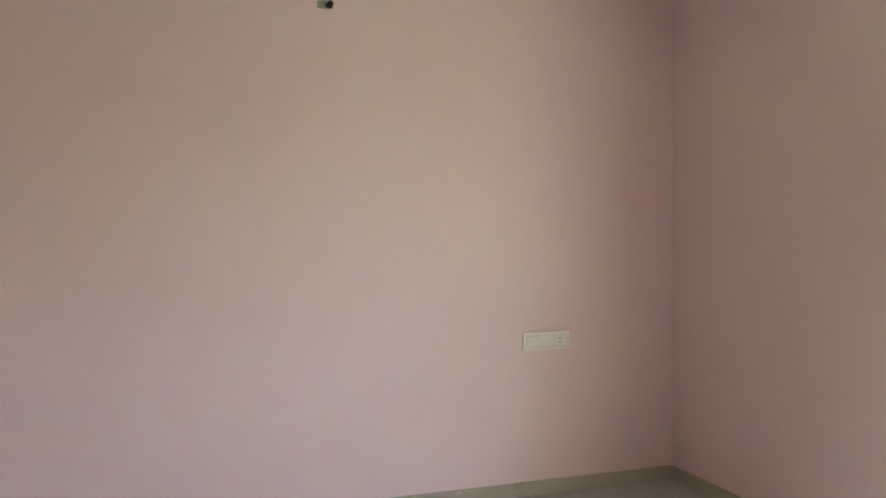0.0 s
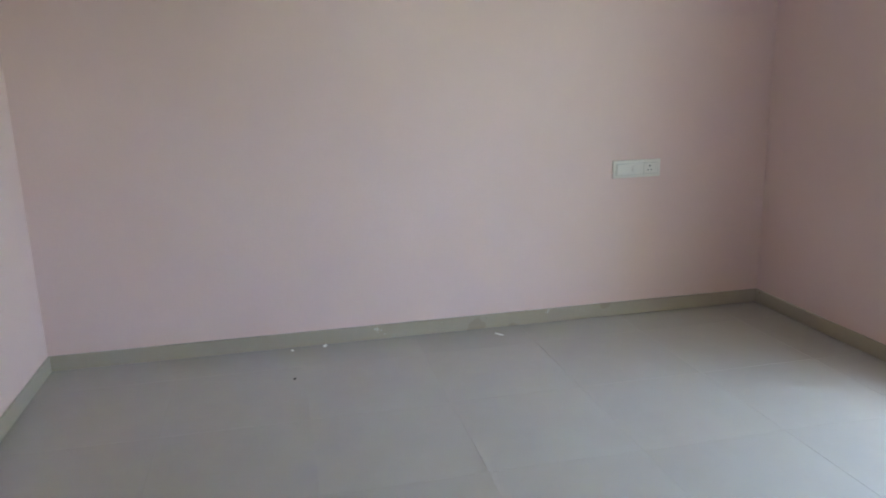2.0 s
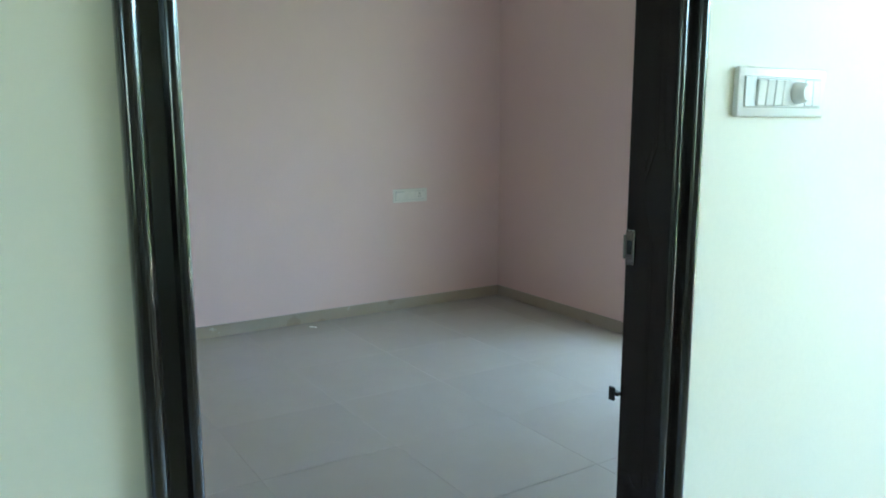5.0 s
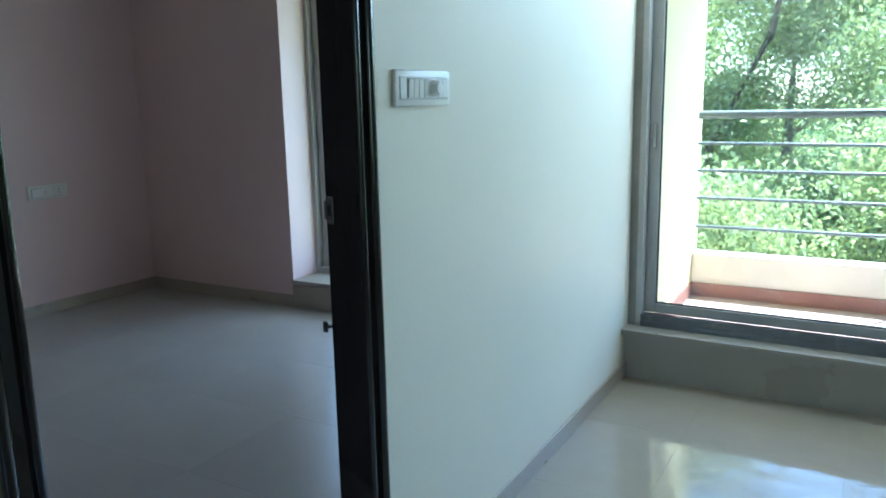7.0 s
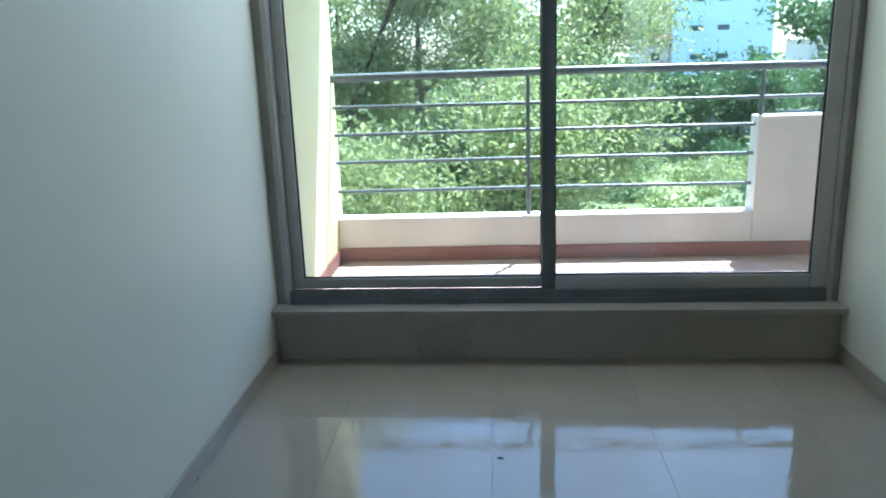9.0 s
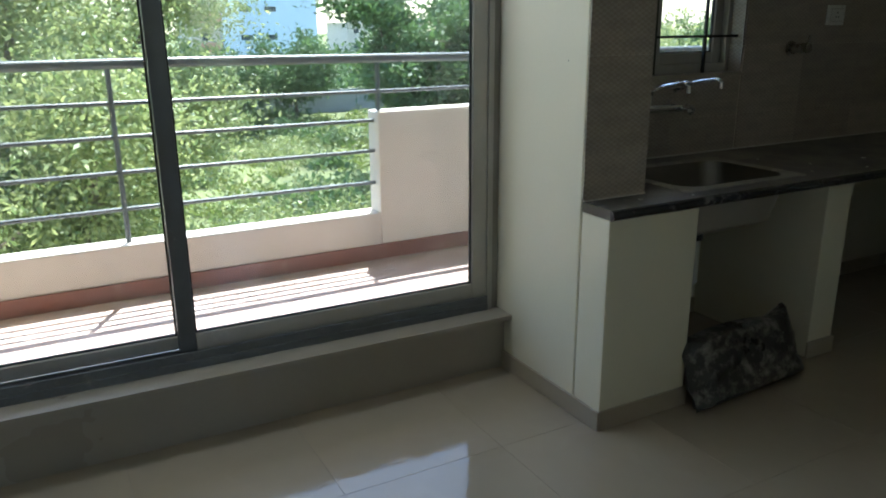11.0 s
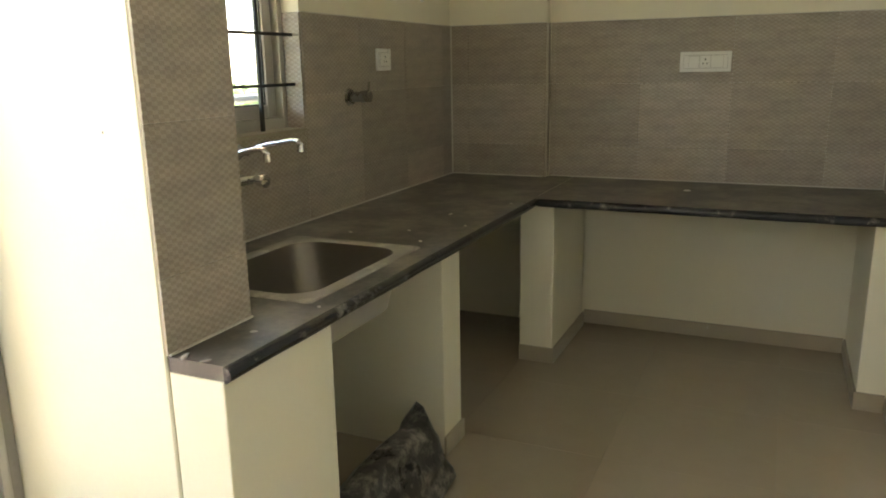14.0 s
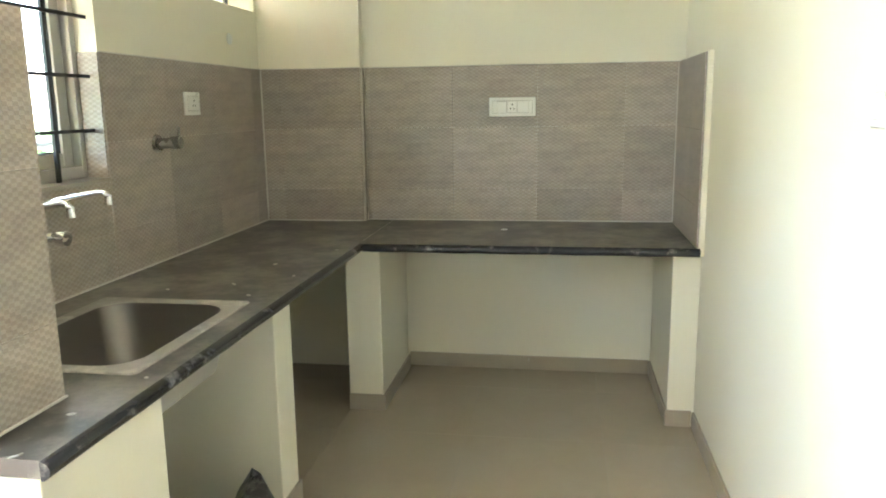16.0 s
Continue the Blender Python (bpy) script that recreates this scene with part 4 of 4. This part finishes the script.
def leaf_mesh(name, centres, size, mat, seed):
    """Small bent leaf blades round the centres, all in one mesh."""
    rng = np.random.default_rng(seed)
    n = len(centres)
    d = rng.normal(size=(n, 3))
    d[:, 2] -= 0.25
    d /= np.linalg.norm(d, axis=1)[:, None]
    e = np.cross(d, rng.normal(size=(n, 3)))
    e /= np.linalg.norm(e, axis=1)[:, None]
    s = size * rng.uniform(0.6, 1.35, (n, 1))
    a = centres - d * s
    b = centres + e * s * 0.42
    c = centres + d * s
    f = centres - e * s * 0.42
    co = np.stack([a, b, c, f], 1).reshape(-1, 3)
    me = bpy.data.meshes.new(name)
    me.vertices.add(len(co))
    me.vertices.foreach_set("co", co.astype(np.float32).ravel())
    me.loops.add(4 * n)
    me.loops.foreach_set("vertex_index", np.arange(4 * n, dtype=np.int32))
    me.polygons.add(n)
    me.polygons.foreach_set("loop_start", np.arange(0, 4 * n, 4, dtype=np.int32))
    me.update(calc_edges=True)
    me.materials.append(mat)
    return new(name, me)


def tree(base, height, spread, leaf_n, leaf_size, mat, seed, label, low=0.25):
    """Tapered trunk, forking limbs, and leaves in clumps at the limb ends."""
    rng = random.Random(seed)
    th = thing("tree", base, label, "tree")
    bm = bmesh.new()
    b = Vector(base)
    fork = b + Vector((rng.uniform(-0.3, 0.3), rng.uniform(-0.3, 0.3), height * low))
    r0 = height * 0.022
    bm_tube(bm, [b, (b + fork) / 2 + Vector((0.1, 0.05, 0)), fork], [r0 * 1.3, r0, r0 * 0.85], 9)
    tips = []
    for i in range(9):
        a = i * 2.4 + rng.uniform(-0.3, 0.3)
        up = height * (1 - low) * rng.uniform(0.3, 0.95)
        out = spread * rng.uniform(0.4, 1.0)
        end = fork + Vector((math.cos(a) * out, math.sin(a) * out, up))
        mid = fork.lerp(end, 0.5) + Vector((math.cos(a), math.sin(a), 0)) * spread * 0.12
        bend = [Vector((rng.uniform(-1, 1), rng.uniform(-1, 1), rng.uniform(-0.4, 0.4))) * spread * 0.09 for _ in range(2)]
        bm_tube(bm, [fork, fork.lerp(mid, 0.5) + bend[0], mid, mid.lerp(end, 0.5) + bend[1], end], [r0 * 0.6, r0 * 0.48, r0 * 0.36, r0 * 0.22, r0 * 0.1], 6)
        for j in range(6):
            s = fork.lerp(mid, 0.6) if j < 2 else mid.lerp(end, rng.uniform(0, 1))
            tip = s + Vector((rng.uniform(-1, 1), rng.uniform(-1, 1), rng.uniform(-0.45, 0.75))) * spread * 0.42
            bm_tube(bm, [s, s.lerp(tip, 0.5) + Vector((0, 0, 0.1)), tip], [r0 * 0.2, r0 * 0.12, r0 * 0.04], 4)
            tips += [tip, s.lerp(tip, 0.55)]
    part("trunk", bm, BARK, th)
    g = np.random.default_rng(seed)
    t = np.array([tuple(p) for p in tips])
    pick = t[g.integers(0, len(t), leaf_n)]
    off = g.normal(size=(leaf_n, 3)) * np.array([0.125, 0.125, 0.085]) * spread
    crown = leaf_mesh("crown", pick + off, leaf_size, mat, seed + 5)
    crown.parent = th
    crown.matrix_parent_inverse = Matrix.Translation(-th.location)
    return th


tree((0.3, 12.8, GZ), 11.8, 3.5, 240000, 0.044, LEAVES, 3, "leafy light green tree close to the balcony", 0.42)
tree((-4.2, 15.5, GZ), 13.0, 4.6, 130000, 0.066, LEAVES, 8, "leafy green tree beside the block")
tree((-11, 22, GZ), 13, 5.0, 14000, 0.16, LEAVES, 21, "leafy green tree at the field edge")
tree((3.6, 34, GZ), 9.5, 3.6, 14000, 0.13, LEAVES, 31, "young leafy tree in the field")
tree((23, 44, GZ), 12.0, 5.5, 42000, 0.21, LEAVES_DARK, 12, "broad dark green tree across the field")
tree((32, 47, GZ), 11.0, 6.5, 40000, 0.24, LEAVES_DARK, 14, "broad dark green tree across the field")
tree((43, 46, GZ), 9.6, 7.0, 30000, 0.22, LEAVES, 16, "broad green tree across the field")
tree((16, 68, GZ), 7.5, 4.5, 12000, 0.22, LEAVES_DARK, 18, "low dark green tree before the white building")
tree((24, 74, GZ), 8.2, 5.0, 12000, 0.22, LEAVES_DARK, 19, "low dark green tree before the white building")
tree((50, 62, GZ), 9.5, 7.5, 12000, 0.28, LEAVES, 25, "green tree at the far side of the field")
tree((62, 58, GZ), 9.5, 8.0, 12000, 0.28, LEAVES_DARK, 26, "green tree at the far side of the field")
tree((6, 78, GZ), 14.0, 7.0, 12000, 0.25, LEAVES, 27, "tall green tree at the far side of the field")


def bushes(name, n, x_range, y_range, height, leaf, mat, seed, label, count):
    g = np.random.default_rng(seed)
    c = np.stack([g.uniform(*x_range, n), g.uniform(*y_range, n), np.zeros(n)], 1)
    pick = g.integers(0, n, count)
    sz = g.uniform(0.4, 1.0, n)[pick][:, None]
    off = g.normal(size=(count, 3)) * np.array([height * 0.8, height * 0.8, height * 0.42]) * sz
    off[:, 2] = np.abs(off[:, 2])
    p = c[pick] + off
    p[:, 2] += GZ
    tagged(leaf_mesh(name, p, leaf, mat, seed + 1), label, "bushes", kind="stuff")


bushes("field_grass", 1600, (-20, 60), (14, 78), 0.75, 0.17, GRASS, 40, "tall yellow-green grass over the field", 110000)
bushes("field_bushes", 150, (-10, 48), (17, 66), 1.5, 0.14, LEAVES, 44, "scattered green bushes in the field", 90000)
bushes("dark_bushes", 40, (4, 50), (30, 76), 2.0, 0.2, LEAVES_DARK, 48, "dark green shrubs across the field", 30000)
bushes("far_woods", 90, (-120, 160), (95, 190), 6.0, 0.7, LEAVES_DARK, 46, "far line of green woods", 40000)


def building(name, x0, y0, wd, dp, storeys, cols, wall_mat, label, window_w=1.1, window_h=0.85, columns=None):
    th = thing(name, (x0 + wd / 2, y0, GZ), label, "building")
    hgt = storeys * 3.1
    part("wall", boxes(((x0, y0, GZ), (x0 + wd, y0 + dp, GZ + hgt))), wall_mat, th, smooth=False)
    part("roof", boxes(((x0 - 0.3, y0 - 0.3, GZ + hgt), (x0 + wd + 0.3, y0 + dp + 0.3, GZ + hgt + 0.25)), ((x0, y0, GZ + hgt + 0.25), (x0 + wd, y0 + 0.2, GZ + hgt + 1.0))), FAR_CREAM, th, smooth=False)
    for s in range(storeys):
        for k in columns or [(c + 0.5) / cols for c in range(cols)]:
            wx = x0 + k * wd
            wz = GZ + s * 3.1 + 1.3
            wi = part("window", boxes(((wx - window_w / 2, y0 - 0.03, wz), (wx + window_w / 2, y0 + 0.05, wz + window_h))), FAR_GLASS, th, smooth=False)
            part("sunshade", boxes(((wx - window_w / 2 - 0.2, y0 - 0.35, wz + window_h + 0.05), (wx + window_w / 2 + 0.2, y0, wz + window_h + 0.13))), wall_mat, wi, smooth=False)
    return th


b1 = building("apartment_building", 21.3, 90, 11.0, 10, 7, 4, FAR_WHITE, "pale blue-white apartment block beyond the field", 1.3, 0.55, (0.24, 0.5))
b2 = building("stair_block", 18.0, 91, 3.2, 8, 6, 1, FAR_CREAM, "cream and terracotta wing beside the white block", 0.9)
for s in range(6):
    part("balcony", boxes(((18.9, 89.9, GZ + s * 3.1 + 0.1), (21.2, 91.0, GZ + s * 3.1 + 1.1))), FAR_ORANGE, b2, "terracotta balcony front", smooth=False)
building("apartment_building", 84, 140, 26, 14, 5, 7, FAR_ORANGE, "far terracotta apartment block behind trees")
building("house", 60, 150, 18, 12, 3, 5, FAR_CREAM, "far low cream building behind trees")
structure("compound_wall", boxes(((12, 80, GZ), (60, 80.3, GZ + 2.4))), CONCRETE, "grey compound wall beyond the field", "wall")

# ---- tiles, last ----
TILE_CACHE = {}


def tile_mesh(a, b, th, mat, name):
    key = (round(a, 3), round(b, 3), mat.name)
    if key not in TILE_CACHE:
        bm = boxes(((0, 0, -th), (a, b, 0)), bevel=0.0004)
        bmesh.ops.recalc_face_normals(bm, faces=bm.faces[:])
        me = bpy.data.meshes.new(name)
        bm.to_mesh(me)
        bm.free()
        me.materials.append(mat)
        TILE_CACHE[key] = me
    return TILE_CACHE[key]


def spans(lo, hi, origin, step):
    k = math.floor((lo - origin) / step)
    out = []
    while origin + k * step < hi - 1e-4:
        a, b = max(lo, origin + k * step), min(hi, origin + (k + 1) * step)
        if b - a > 0.012:
            out.append((a, b))
        k += 1
    return out


def lay_floor(parent, x0, x1, y0, y1, ox, oy, mat):
    for a, b in spans(x0, x1, ox, 0.6):
        for c, d in spans(y0, y1, oy, 0.6):
            ob = new("tile", tile_mesh(b - a - 0.0012, d - c - 0.0012, 0.009, mat, "tile"))
            ob.parent = parent
            ob.location = (a + 0.0006, c + 0.0006, 0)


lay_floor(floor_hall, 0, LIVE_X, LIVE_Y, K_Y, 1.63, 3.27, HALL_TILE)
lay_floor(floor_hall, -0.13, 0, DOOR_Y0, DOOR_Y1, -0.3, 0.6, HALL_TILE)
lay_floor(floor_bed, BED_X, -0.13, BED_Y0, BED_Y1, -0.6, 0.9, BED_TILE)

wall_back = bpy.data.objects["wall_kitchen_back"]
wall_far = bpy.data.objects["wall_kitchen_far"]
wall_side = bpy.data.objects["wall_kitchen_side"]
wall_pier = bpy.data.objects["wall_hall_pier"]
ROWS = [(CT, 1.015), (1.015, 1.345), (1.345, 1.665)]


def weave_tile(u, v, mat=WEAVE):
    key = ("w", round(u, 3), round(v, 3), mat.name)
    if key not in TILE_CACHE:
        bm = boxes(((0, -0.008, 0), (u, 0, v)), bevel=0.001)
        bmesh.ops.recalc_face_normals(bm, faces=bm.faces[:])
        me = bpy.data.meshes.new("tile")
        bm.to_mesh(me)
        bm.free()
        me.materials.append(mat)
        TILE_CACHE[key] = me
    return TILE_CACHE[key]


def clad(parent, origin, turn, u0, u1, z_lo, z_hi, u_org=0.0):
    """Weave tiles on a wall plane; origin is the plane's u = 0, turn the way it faces (0 looks to -y)."""
    m0 = pose(*origin, 0, 0, turn)
    for r0, r1 in ROWS:
        lo, hi = max(r0, z_lo), min(r1, z_hi)
        if hi - lo < 0.02:
            continue
        for a, b in spans(u0, u1, u_org, 0.45):
            ob = new("tile", weave_tile(b - a - 0.0009, hi - lo - 0.0007))
            ob.parent = parent
            ob.matrix_basis = m0 @ Matrix.Translation((a + 0.0007, -0.0005, lo + 0.0007))


clad(wall_back, (0, K_Y, 0), 0, KWX1, K_X - 0.06, CT, 1.665, 4.0)
clad(wall_back, (0, K_Y, 0), 0, PIER_X1, KWX1, CT, KWZ0, 4.0)
clad(wall_back, (0, K_Y, 0), 0, PIER_X1, KWX0, KWZ0, 1.665, 2.6)
clad(wall_far, (K_X - 0.06, 0, 0), -90, -K_Y + 0.009, -3.34, CT, 1.665, -3.79)
clad(wall_far, (0, 3.34, 0), 0, K_X - 0.06, K_X - 0.009, CT, 1.665, K_X - 0.06)
clad(wall_far, (K_X, 0, 0), -90, -3.33, -K_R - 0.034, CT, 1.665, -3.30)
clad(wall_pier, (0, PIER_Y, 0), 0, PIER_X0, PIER_X1, CT, 1.665, PIER_X0)
clad(wall_back, (KWX1, 0, 0), -90, -3.984, -K_Y + 0.004, KWZ0, 1.665, -4.2)
structure("side_tile_backing", boxes(((4.79, K_R, CT - 0.038), (K_X, K_R + 0.024, 1.672)), bevel=0.003), CREAM, "cream plaster edge under the side wall tiles", "wall")
clad(wall_side, (0, K_R + 0.024, 0), 180, -(K_X - 0.009), -4.80, CT, 1.665, -K_X)
structure("kitchen_window_sill", boxes(((KWX0, K_Y - 0.009, KWZ0 - 0.012), (KWX1, 3.984, KWZ0 + 0.002)), bevel=0.002), SILL, "pale tiled sill of the kitchen window", "sill")

# pointing along the edges of the wall tiles
BEAD = [((PIER_X1, K_Y - 0.016, CT), (K_X - 0.069, K_Y - 0.0095, CT + 0.006)), ((K_X - 0.076, 3.35, CT), (K_X - 0.0695, K_Y - 0.017, CT + 0.006)),
        ((CX + 0.1, 3.184, CT), (K_X - 0.02, 3.187, CT + 0.0012)), ((K_X - 0.0155, K_R + 0.04, CT), (K_X - 0.0095, 3.32, CT + 0.006)),
        ((K_X - 0.0725, 3.327, CT + 0.006), (K_X - 0.0685, 3.331, 1.665)), ((K_X - 0.075, K_Y - 0.0165, CT + 0.006), (K_X - 0.0695, K_Y - 0.0095, 1.662)),
        ((K_X - 0.0145, K_R + 0.0335, CT + 0.006), (K_X - 0.0095, K_R + 0.038, 1.662)), ((PIER_X0 + 0.002, PIER_Y - 0.016, CT), (PIER_X1, PIER_Y - 0.0095, CT + 0.005))]
for lo, hi in BEAD:
    structure("trim", boxes((lo, hi), bevel=0.0008), DADO_GROUT, "pale cement pointing along the kitchen tiles", "grout")
for lo, hi in (((KWX1, K_Y - 0.0095, 1.6655), (K_X - 0.06, K_Y, 1.669)), ((K_X - 0.0695, 3.34, 1.6655), (K_X - 0.06, K_Y - 0.01, 1.669)), ((K_X - 0.0095, K_R + 0.03, 1.6655), (K_X, 3.33, 1.669))):
    structure("trim", boxes((lo, hi)), DADO_GROUT, "pale cement edge on top of the kitchen tiles", "grout")
